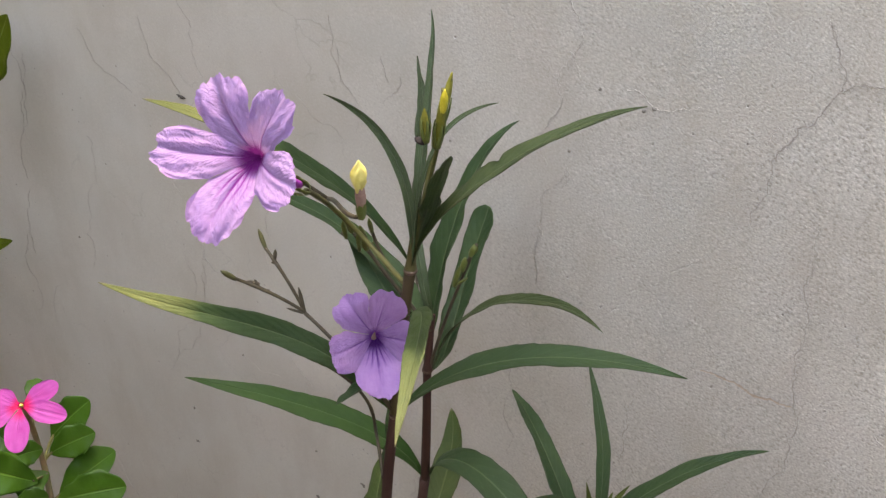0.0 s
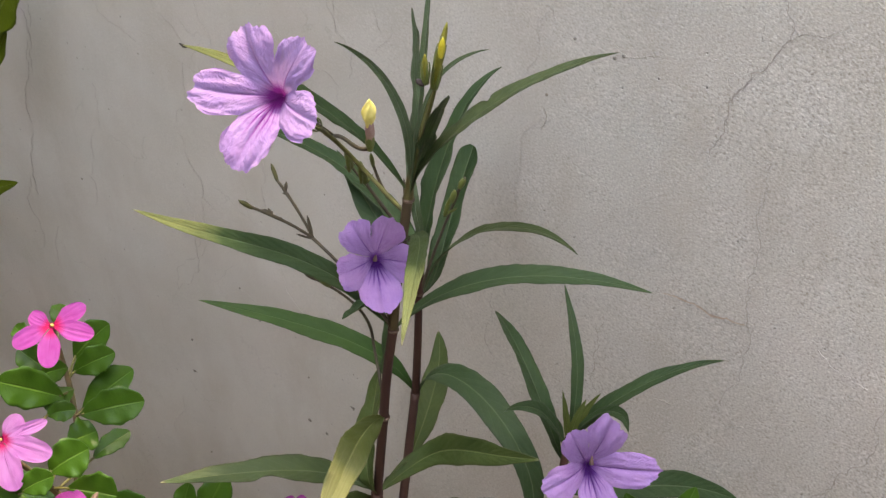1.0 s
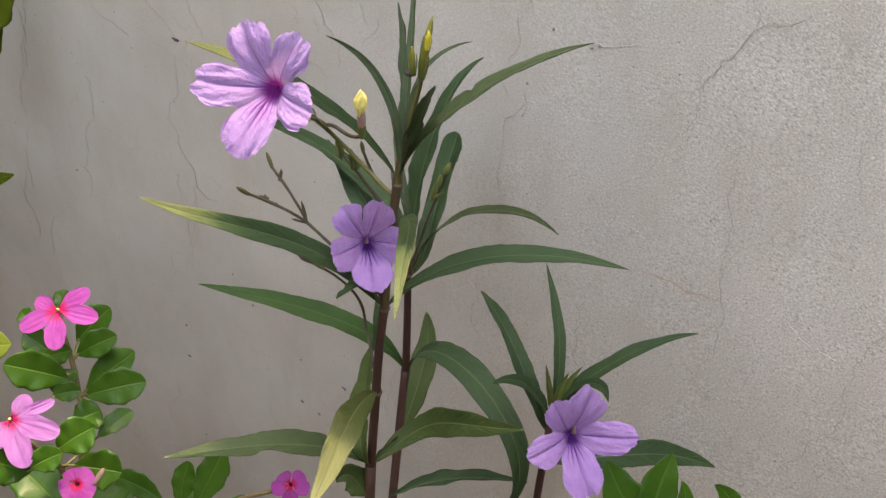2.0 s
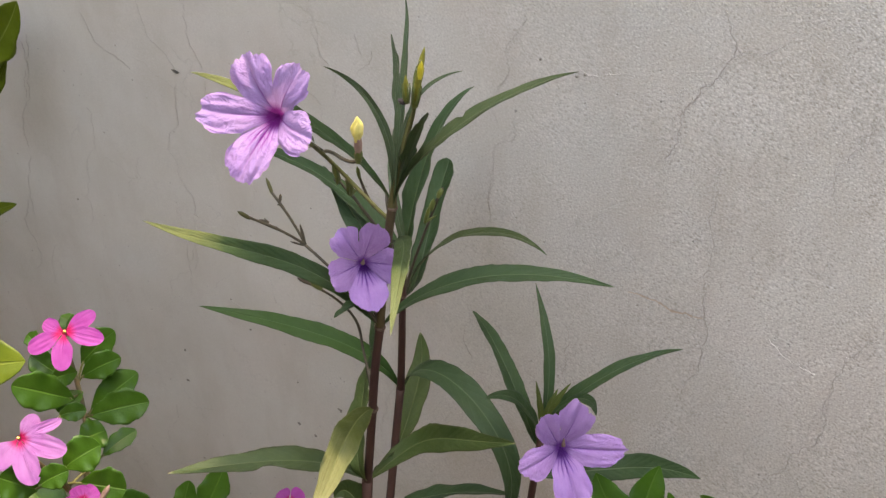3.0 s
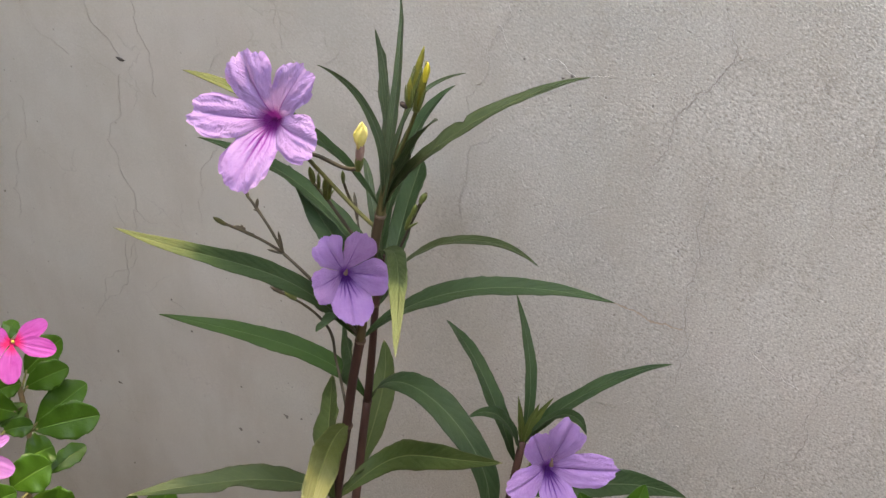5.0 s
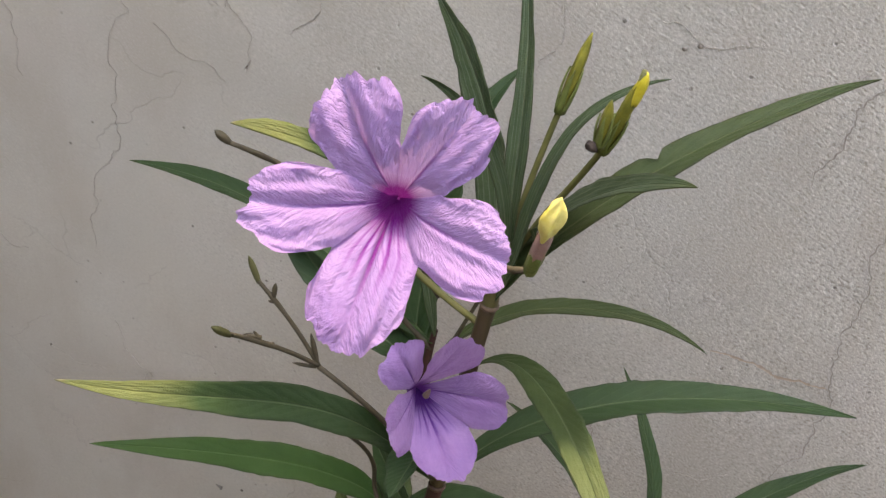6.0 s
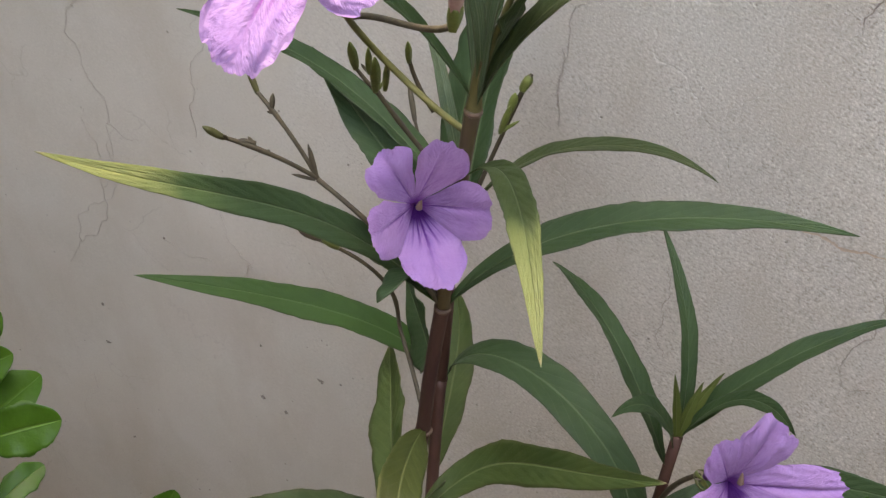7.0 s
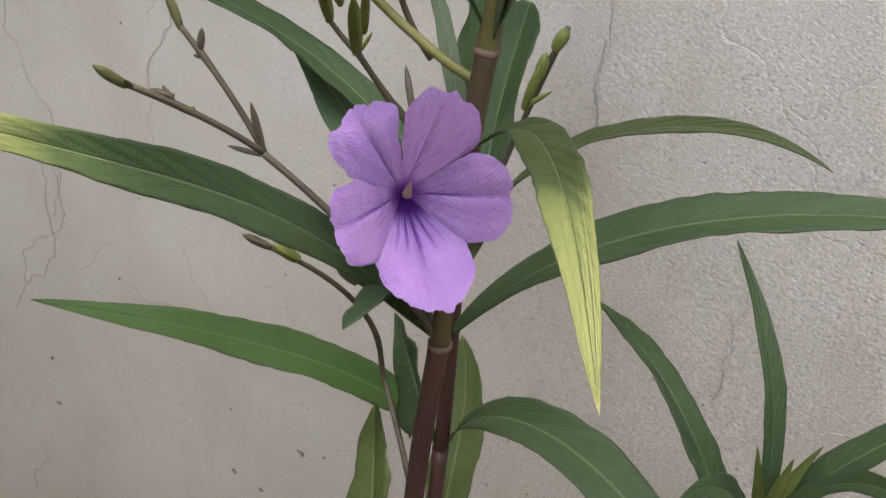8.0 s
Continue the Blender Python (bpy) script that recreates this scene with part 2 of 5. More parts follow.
def plaster_material():
    m, nodes, links, b = material("rough_plaster", 0.9, 0.15)
    obj = nodes.new("ShaderNodeTexCoord").outputs["Object"]
    sep = nodes.new("ShaderNodeSeparateXYZ")
    links.new(obj, sep.inputs[0])

    def slanted(turn, stretch):
        mp = nodes.new("ShaderNodeMapping")
        mp.vector_type = "TEXTURE"
        mp.inputs["Rotation"].default_value = (0, radians(turn), 0)
        mp.inputs["Scale"].default_value = stretch
        links.new(obj, mp.inputs["Vector"])
        return mp.outputs[0]

    def pale(fac, lo, hi, share, col, shade):
        k = ramp(nodes, links, fac, [(lo, (0, 0, 0)), (hi, (1, 1, 1))] if lo < hi else [(hi, (1, 1, 1)), (lo, (0, 0, 0))])
        return mixed(nodes, links, sums(nodes, links, "MULTIPLY", k, share), col, shade)

    broad = noise_tex(nodes, links, obj, 3.2, 4.0, 0.55)
    patch = noise_tex(nodes, links, obj, 14.0, 5.0, 0.6)
    grit = noise_tex(nodes, links, obj, 1100.0, 2.0, 0.6)
    # the float drew the sandy coat into short slanting ridges, rougher towards one end of the wall
    ridge = noise_tex(nodes, links, slanted(26.0, (1.6, 1.0, 1.0)), 900.0, 2.5, 0.6)
    ridge_b = noise_tex(nodes, links, slanted(14.0, (1.5, 1.0, 1.0)), 430.0, 3.0, 0.6)
    coarse = nodes.new("ShaderNodeMapRange")
    for k, v in enumerate((-0.20, 0.20, 0.16, 1.0)):
        coarse.inputs[k + 1].default_value = v
    links.new(sums(nodes, links, "ADD", sep.outputs[0], sums(nodes, links, "MULTIPLY", sums(nodes, links, "SUBTRACT", patch, 0.5), 0.5)), coarse.inputs[0])
    rough = coarse.outputs[0]
    col = mixed(nodes, links, ramp(nodes, links, broad, [(0.35, (0, 0, 0)), (0.65, (1, 1, 1))]), (0.447, 0.406, 0.340), (0.520, 0.482, 0.412))
    col = pale(patch, 0.42, 0.72, 0.5, col, (0.553, 0.527, 0.468))
    # pinkish and greyish clouds where the coat dried unevenly
    cloud = noise_tex(nodes, links, obj, 5.5, 3.0, 0.5, (1.0, 1.0, 1.4))
    col = pale(cloud, 0.52, 0.72, 0.40, col, (0.535, 0.455, 0.395))
    col = pale(cloud, 0.46, 0.30, 0.40, col, (0.450, 0.440, 0.392))
    # relief shading put into the colour: pale crests, darker hollows of the ridges
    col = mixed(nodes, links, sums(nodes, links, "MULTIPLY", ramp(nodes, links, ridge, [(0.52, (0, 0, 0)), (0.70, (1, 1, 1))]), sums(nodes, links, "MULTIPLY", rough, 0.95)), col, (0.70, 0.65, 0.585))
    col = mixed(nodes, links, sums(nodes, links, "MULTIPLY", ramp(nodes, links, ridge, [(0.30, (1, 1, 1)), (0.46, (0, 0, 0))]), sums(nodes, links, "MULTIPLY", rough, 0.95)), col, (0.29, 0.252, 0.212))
    # faint smears and damp blotches
    smear = noise_tex(nodes, links, obj, 9.0, 5.0, 0.62, (1.6, 1.0, 0.7))
    col = pale(smear, 0.48, 0.66, 0.45, col, (0.42, 0.365, 0.295))
    # craze marks: the edges of irregular cells, broken up
    wob = nodes.new("ShaderNodeTexNoise")
    wob.inputs["Scale"].default_value, wob.inputs["Detail"].default_value = 26.0, 4.0
    links.new(obj, wob.inputs["Vector"])
    shift = nodes.new("ShaderNodeVectorMath")
    shift.operation = "MULTIPLY_ADD"
    shift.inputs[1].default_value = (0.055, 0.055, 0.055)
    links.new(wob.outputs["Color"], shift.inputs[0])
    links.new(obj, shift.inputs[2])
    cells = nodes.new("ShaderNodeTexVoronoi")
    cells.feature = "DISTANCE_TO_EDGE"
    cells.inputs["Scale"].default_value = 13.0
    links.new(shift.outputs[0], cells.inputs["Vector"])
    craze = ramp(nodes, links, cells.outputs["Distance"], [(0.002, (1, 1, 1)), (0.010, (0, 0, 0))])
    gaps = noise_tex(nodes, links, obj, 11.0, 2.0, 0.5)
    craze = sums(nodes, links, "MULTIPLY", craze, ramp(nodes, links, gaps, [(0.50, (0, 0, 0)), (0.60, (1, 1, 1))]))
    col = mixed(nodes, links, sums(nodes, links, "MULTIPLY", craze, 0.24), col, (0.30, 0.262, 0.220))
    # small pits and grains
    vor = nodes.new("ShaderNodeTexVoronoi")
    vor.inputs["Scale"].default_value = 75.0
    links.new(obj, vor.inputs["Vector"])
    pit = ramp(nodes, links, vor.outputs["Distance"], [(0.045, (1, 1, 1)), (0.09, (0, 0, 0))])
    pit = sums(nodes, links, "MULTIPLY", pit, ramp(nodes, links, patch, [(0.46, (0, 0, 0)), (0.60, (1, 1, 1))]))
    col = mixed(nodes, links, sums(nodes, links, "MULTIPLY", pit, 0.75), col, (0.17, 0.148, 0.13))
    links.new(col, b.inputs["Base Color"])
    h = sums(nodes, links, "ADD", sums(nodes, links, "MULTIPLY", ridge, 0.8), sums(nodes, links, "ADD", sums(nodes, links, "MULTIPLY", ridge_b, 0.9), sums(nodes, links, "MULTIPLY", grit, 0.12)))
    h = sums(nodes, links, "MULTIPLY", h, rough)
    h = sums(nodes, links, "SUBTRACT", h, sums(nodes, links, "ADD", sums(nodes, links, "MULTIPLY", pit, 0.8), sums(nodes, links, "MULTIPLY", craze, 0.3)))
    bumped(nodes, links, b, h, 0.60, 0.0010)
    return m


M_LEAF = leaf_material("ruellia_leaf", (0.0235, 0.0525, 0.0225), (0.0425, 0.0850, 0.0350), (0.15, 0.21, 0.11), (0.045, 0.055, 0.040), (0.20, 0.34, 0.05))
M_LEAF_GREEN = leaf_material("ruellia_leaf_fresh_green", (0.0250, 0.0650, 0.0180), (0.0410, 0.0970, 0.0280), (0.10, 0.17, 0.07), (0.045, 0.055, 0.030), (0.18, 0.36, 0.05), side_veins=13.0, relief=0.45)
# next two: sunlight on the blade's end painted in, besides some paleness of its own
M_LEAF_SUN_TIP = leaf_material("ruellia_leaf_painted_sun_tip", (0.0258, 0.0563, 0.0249), (0.0464, 0.0912, 0.0387), (0.15, 0.21, 0.11), (0.045, 0.055, 0.040), (0.20, 0.34, 0.05), tip=(0.80, 0.95, (0.200, 0.240, 0.095)), share=0.42)
M_LEAF_HANG = leaf_material("ruellia_leaf_yellowing_sun_end", (0.0342, 0.0594, 0.0225), (0.0576, 0.0918, 0.0333), (0.15, 0.21, 0.11), (0.045, 0.055, 0.040), (0.20, 0.34, 0.05), tip=(0.66, 1.12, (0.148, 0.182, 0.078)), share=0.42)
M_LEAF_OLD = leaf_material("ruellia_leaf_olive", (0.0430, 0.0760, 0.0220), (0.0750, 0.1110, 0.0320), (0.19, 0.23, 0.10), (0.07, 0.06, 0.03), (0.17, 0.25, 0.05), tip=(1.02, 1.16, (0.34, 0.33, 0.13)))
M_LEAF_UP = leaf_material("ruellia_leaf_young", (0.0364, 0.0658, 0.0350), (0.0630, 0.0980, 0.0476), (0.21, 0.26, 0.16), (0.045, 0.036, 0.026), (0.20, 0.34, 0.05), side_veins=3.0, stripes=True)
# yellowed blade; its tip colour also holds painted sunlight
M_LEAF_YEL = leaf_material("ruellia_leaf_yellowed_sun_end", (0.046, 0.068, 0.018), (0.076, 0.098, 0.028), (0.24, 0.26, 0.10), (0.10, 0.11, 0.04), (0.30, 0.34, 0.06), tip=(0.50, 1.10, (0.205, 0.215, 0.100)), share=0.42)
M_LEAF_TORN = leaf_material("ruellia_leaf_torn_pale_end", (0.036, 0.062, 0.026), (0.058, 0.090, 0.036), (0.15, 0.19, 0.10), (0.07, 0.065, 0.04), (0.20, 0.30, 0.06), tip=(1.02, 1.16, (0.24, 0.225, 0.11)))
M_LEAF_DUSK = leaf_material("ruellia_leaf_dusky", (0.0420, 0.0658, 0.0280), (0.0700, 0.1008, 0.0406), (0.16, 0.19, 0.10), (0.045, 0.034, 0.026), (0.18, 0.26, 0.05))
M_LEAF_NEW = leaf_material("ruellia_leaf_new", (0.065, 0.095, 0.022), (0.105, 0.14, 0.034), (0.20, 0.25, 0.10), (0.06, 0.07, 0.03), (0.26, 0.36, 0.05))
M_PERI = leaf_material("periwinkle_leaf", (0.0185, 0.0660, 0.0065), (0.0370, 0.1060, 0.0105), (0.085, 0.175, 0.030), (0.03, 0.09, 0.015), (0.22, 0.48, 0.02), rough=0.34, side_veins=7.0, relief=0.12)
M_SHRUB = leaf_material("shrub_leaf", (0.060, 0.095, 0.008), (0.100, 0.135, 0.012), (0.16, 0.20, 0.05), (0.06, 0.09, 0.015), (0.22, 0.26, 0.02), rough=0.35, side_veins=8.0, relief=0.3)
M_LILAC = petal_material("lilac_petal", (0.475, 0.325, 0.61), (0.425, 0.270, 0.555), (0.28, 0.07, 0.34), (0.20, 0.012, 0.20), (0.24, 0.41), wrinkle=1.3, vein_amount=0.35, share=0.55)
M_LILAC_LIP = petal_material("lilac_lower_petal", (0.425, 0.280, 0.55), (0.37, 0.228, 0.495), (0.21, 0.014, 0.24), (0.17, 0.009, 0.17), (0.26, 0.42), wrinkle=1.3, vein_amount=0.5, rays=True, share=0.52)
M_LILAC_SMOOTH = petal_material("violet_petal", (0.465, 0.290, 0.588), (0.402, 0.232, 0.532), (0.14, 0.025, 0.26), (0.15, 0.03, 0.26), (0.18, 0.36), vein_amount=0.45, wrinkle=0.9)
M_LILAC_SMOOTH_LIP = petal_material("violet_lower_petal", (0.385, 0.236, 0.508), (0.332, 0.188, 0.456), (0.085, 0.012, 0.19), (0.065, 0.010, 0.14), (0.28, 0.46), rays=True, ray_end=(0.36, 0.58), vein_amount=0.4, wrinkle=0.6)
M_PINK = petal_material("pink_petal", (0.42, 0.088, 0.36), (0.36, 0.048, 0.28), (0.30, 0.040, 0.21), (0.50, 0.010, 0.10), (0.36, 0.60), vein_amount=0.25, wrinkle=0.15, rough=0.6)
# paler copy of the pink petal, stronger sun put into the colour
M_PINK_SUNLIT = petal_material("sunlit_pink_petal", (0.47, 0.205, 0.50), (0.42, 0.150, 0.44), (0.42, 0.11, 0.33), (0.46, 0.012, 0.11), (0.32, 0.54), vein_amount=0.25, wrinkle=0.15, rough=0.6)
M_TUBE = tube_material("magenta_corolla_tube", (0.30, 0.03, 0.32), (0.42, 0.07, 0.43))
M_TUBE_DARK = tube_material("dark_corolla_tube", (0.10, 0.02, 0.17), (0.17, 0.05, 0.26))
M_STEM = plain_material("purple_brown_stem", (0.040, 0.015, 0.012), (0.070, 0.031, 0.020), 90.0, 0.6, 0.3, (1.0, 1.0, 0.2))
M_STEM_MID = plain_material("olive_brown_stem", (0.052, 0.034, 0.016), (0.088, 0.062, 0.026), 90.0, 0.6, 0.3, (1.0, 1.0, 0.2))
M_STEM_TOP = plain_material("olive_green_stem", (0.068, 0.058, 0.018), (0.105, 0.090, 0.028), 90.0, 0.6, 0.3, (1.0, 1.0, 0.2))
M_NODE = plain_material("pale_stem_node", (0.085, 0.052, 0.036), (0.125, 0.082, 0.056), 160.0, 0.55)
M_TWIG = plain_material("brown_green_stalk", (0.040, 0.032, 0.020), (0.072, 0.060, 0.034), 150.0, 0.6)
M_OLIVE = plain_material("dull_olive_bud", (0.055, 0.058, 0.020), (0.095, 0.092, 0.034), 220.0, 0.6)
M_GREEN = plain_material("green_calyx", (0.085, 0.110, 0.026), (0.140, 0.170, 0.045), 200.0, 0.5)
M_STALK = plain_material("yellow_green_stalk", (0.085, 0.088, 0.026), (0.14, 0.135, 0.042), 150.0, 0.55)
M_BUD = plain_material("yellow_bud", (0.62, 0.52, 0.10), (0.76, 0.68, 0.26), 160.0, 0.55)
M_BUDTIP = plain_material("bright_yellow_bud_tip", (0.52, 0.42, 0.03), (0.64, 0.54, 0.07), 160.0, 0.55)
M_BUDGREEN = plain_material("olive_yellow_bud", (0.1368, 0.1368, 0.0216), (0.2592, 0.2376, 0.0360), 220.0, 0.55)
M_BUDBASE = plain_material("brown_bud_base", (0.26, 0.15, 0.12), (0.38, 0.24, 0.20), 200.0, 0.6)
M_DEAD = plain_material("withered_brown", (0.030, 0.022, 0.020), (0.07, 0.05, 0.04), 300.0, 0.8)
M_PINKEYE = plain_material("crimson_throat", (0.55, 0.03, 0.13), (0.62, 0.06, 0.18), 200.0, 0.6)
M_ANTHER = plain_material("pale_anther", (0.13, 0.08, 0.065), (0.20, 0.13, 0.10), 300.0, 0.6)
M_WOODY = plain_material("periwinkle_stem", (0.13, 0.12, 0.05), (0.24, 0.15, 0.08), 120.0, 0.5)
M_PLASTER = plaster_material()
M_HAIR = plain_material("fine_hairline", (0.448, 0.400, 0.338), (0.492, 0.440, 0.375), 80.0, 0.95)
M_CRACK = plain_material("crack_in_plaster", (0.355, 0.312, 0.264), (0.42, 0.372, 0.315), 80.0, 0.95)
M_STAIN = plain_material("rusty_stain", (0.47, 0.35, 0.255), (0.51, 0.41, 0.32), 90.0, 0.95)
M_SPECK = plain_material("dirt_speck", (0.17, 0.15, 0.128), (0.26, 0.228, 0.19), 200.0, 0.95)
M_SPECK_DARK = plain_material("dark_chip", (0.06, 0.052, 0.046), (0.13, 0.115, 0.10), 200.0, 0.95)
M_SHADE_WALL = plain_material("shade_wall_render", (0.17, 0.155, 0.130), (0.21, 0.195, 0.166), 5.0, 0.95, 0.4)
M_SHADE_WALL_DARK = plain_material("dark_shade_wall", (0.045, 0.050, 0.026), (0.080, 0.082, 0.046), 7.0, 0.95, 0.5)
M_GROUND = plain_material("dark_garden_soil", (0.022, 0.017, 0.012), (0.040, 0.031, 0.022), 6.0, 0.95, 0.6)


# ---- mesh helpers ----
def part(name, bm, mat, parent, label=""):
    me = bpy.data.meshes.new(name)
    bm.normal_update()
    bm.to_mesh(me)
    bm.free()
    for p in me.polygons:
        p.use_smooth = True
    me.materials.append(mat)
    ob = new(name, me)
    ob.parent = parent
    return tagged(ob, label) if label else ob


def thing(name, x, y, z, label, category, group=""):
    ob = new(name)
    ob.empty_display_size = 0.02
    ob.location = (x, y, z)
    return tagged(ob, label, category, group)


def bez(ctrl, s):
    pts = [Vector(p) for p in ctrl]
    while len(pts) > 1:
        pts = [a.lerp(b, s) for a, b in zip(pts, pts[1:])]
    return pts[0]


def along(ctrl, n):
    """n + 1 points of the curve, evenly spaced, with tangents."""
    fine = [bez(ctrl, k / 80) for k in range(81)]
    run = [0.0]
    for a, b in zip(fine, fine[1:]):
        run.append(run[-1] + (b - a).length)
    out, k = [], 0
    for i in range(n + 1):
        want = run[-1] * i / n
        while k < 79 and run[k + 1] < want:
            k += 1
        f = (want - run[k]) / max(run[k + 1] - run[k], 1e-9)
        out.append(fine[k].lerp(fine[k + 1], min(max(f, 0), 1)))
    tang = [(out[min(i + 1, n)] - out[max(i - 1, 0)]).normalized() for i in range(n + 1)]
    return out, tang, run[-1]


def sides(tang, roll):
    """Side vectors along a curve: set at its middle by the roll or by the way the blade faces, carried to both ends without twist."""
    mid = len(tang) // 2
    t = tang[mid]
    if isinstance(roll, tuple):
        s0 = t.cross(Vector(roll)).normalized()
        return carried_along(tang, mid, s0)
    up = Vector((0, 0, 1)) if abs(t.z) < 0.9 else Vector((0, -1, 0))
    e1 = t.cross(up).normalized()
    e2 = e1.cross(t)
    return carried_along(tang, mid, e1 * math.cos(radians(roll)) + e2 * math.sin(radians(roll)))


def carried_along(tang, mid, s0):
    out = [None] * len(tang)
    out[mid] = s0
    for seq in (range(mid + 1, len(tang)), range(mid - 1, -1, -1)):
        s = s0
        for i in seq:
            s = (s - tang[i] * s.dot(tang[i])).normalized()
            out[i] = s
    return out


def own(parent, p):
    return p - parent.location if parent is not None and parent.type == "EMPTY" else p


def lance(s):
    k = math.sin(math.pi * min(max(s, 0), 1) ** 0.78)
    return max(0.05 * (1 - s), k ** (1.15 if s < 0.41 else 0.82))


def strap(s):
    return max(0.06, min(1.0, math.sin(min(s / 0.5, 1.0) * math.pi / 2) ** 1.1) * (1.0 if s < 0.93 else max(0.1, 1 - ((s - 0.93) / 0.07) ** 2) ** 0.5))


def obovate(s):
    return max(0.10 * (1 - s), math.sin(math.pi * min(s, 1) ** 1.3) ** 0.6)


def oval(s):
    return max(0.08 * (1 - s), math.sin(math.pi * min(s, 1) ** 1.05) ** 0.75)


def leaf(parent, ctrl, width, roll, mat, shape=lance, fold=0.28, seed=0, label="", bite=None, name="leaf"):
    """A blade along the curve: keeled along the midrib, faintly wavy at the rim, thin but solid."""
    n, w = 56, 6
    pts, tang, length = along(ctrl, n)
    side = sides(tang, roll)
    rnd = random.Random(seed * 7 + 3)
    ph, ph2 = rnd.uniform(0, 6), rnd.uniform(0, 6)
    bm = bmesh.new()
    uvl = bm.loops.layers.uv.new("UVMap")
    rows = []
    slim = max(0.0, min(1.0, (0.34 - width / length) / 0.14))
    for i in range(n + 1):
        s = i / n
        hw = 0.5 * width * shape(s)
        up = side[i].cross(tang[i]).normalized()
        if up.dot(Vector((0.35, -0.6, 0.75))) < 0:
            up = -up
        row = []
        for j in range(-w, w + 1):
            u = j / w
            rim = abs(u) ** 2
            hwj = hw * (1 + 0.05 * math.sin(s * 23 + ph + (2 if u > 0 else 0)) * rim + 0.05 * rim * noise.noise(Vector((s * 34, ph, 3.0 if u > 0 else 0.0))) + 0.035 * slim * rim * noise.noise(Vector((s * length / 0.0024, ph, 7.0 if u > 0 else 5.0))))
            if bite and (u > 0) == (bite[1] > 0):
                hwj *= 1 - bite[2] * rim * math.exp(-(((s - bite[0]) / bite[3]) ** 2)) * (1 + 0.5 * noise.noise(Vector((s * 90, ph, 2.0))))
            lift = fold * (abs(u) - 0.5) * hw + 0.045 * width * math.sin(s * 17 + ph2 + (1.7 if u > 0 else 0)) * rim * shape(s)
            lift += 0.065 * slim * width * shape(s) * noise.noise(Vector((s * length / 0.0075 - abs(u) * 1.2, u * 1.6, ph * 9))) * abs(u) ** 0.5
            row.append(bm.verts.new(own(parent, pts[i] + side[i] * (u * hwj) + up * lift)))
        rows.append(row)
    for i in range(n):
        for j in range(2 * w):
            f = bm.faces.new((rows[i][j], rows[i][j + 1], rows[i + 1][j + 1], rows[i + 1][j]))
            for lp, (a, b) in zip(f.loops, ((i, j), (i, j + 1), (i + 1, j + 1), (i + 1, j))):
                lp[uvl].uv = (b / (2 * w), a / n)
    ob = part(name, bm, mat, parent, label)
    th = ob.modifiers.new("thickness", "SOLIDIFY")
    th.thickness, th.offset = 0.00035, 0.0
    return ob


def tube(parent, ctrl, r0, r1, mat, name="stem", label="", swell=(), n=24, sides_n=10, base_of=None):
    """A round stalk along a curve; swell: (place along it, extra share of the radius) for joints."""
    pts, tang, length = along(ctrl, n)
    side = sides(tang, 20.0)
    org = base_of if base_of is not None else parent
    bm = bmesh.new()
    rings = []
    for i in range(n + 1):
        s = i / n
        r = r0 + (r1 - r0) * s
        for at, much in swell:
            r *= 1 + 0.3 * much * math.exp(-(((s - at) * length / 0.0035) ** 2))
        b = side[i].cross(tang[i])
        rings.append([bm.verts.new(own(org, pts[i] + (side[i] * math.cos(a) + b * math.sin(a)) * r)) for a in (2 * math.pi * k / sides_n for k in range(sides_n))])
    for i in range(n):
        for k in range(sides_n):
            bm.faces.new((rings[i][k], rings[i][(k + 1) % sides_n], rings[i + 1][(k + 1) % sides_n], rings[i + 1][k]))
    bm.faces.new(rings[0][::-1])
    bm.faces.new(rings[-1])
    ob = part(name, bm, mat, parent, label)
    return ob


def spindle(parent, root, a, b, r, profile, mat, name, label="", ribs=0, n=14):
    """A turned form from a to b: profile gives its share of the radius along it; ribs make it fluted."""
    a, b = Vector(a), Vector(b)
    axis = (b - a).normalized()
    e1 = axis.orthogonal().normalized()
    e2 = axis.cross(e1)
    bm = bmesh.new()
    rings = []
    for i in range(n + 1):
        s = i / n
        ring = []
        for k in range(15):
            an = 2 * math.pi * k / 15
            rr = r * max(profile(s), 0.02) * (1 + (0.14 * math.cos(ribs * an + 2.2 * s) if ribs else 0))
            ring.append(bm.verts.new(own(root, a.lerp(b, s) + (e1 * math.cos(an) + e2 * math.sin(an)) * rr)))
        rings.append(ring)
    for i in range(n):
        for k in range(15):
            bm.faces.new((rings[i][k], rings[i][(k + 1) % 15], rings[i + 1][(k + 1) % 15], rings[i + 1][k]))
    bm.faces.new(rings[0][::-1])
    bm.faces.new(rings[-1])
    return part(name, bm, mat, parent, label)


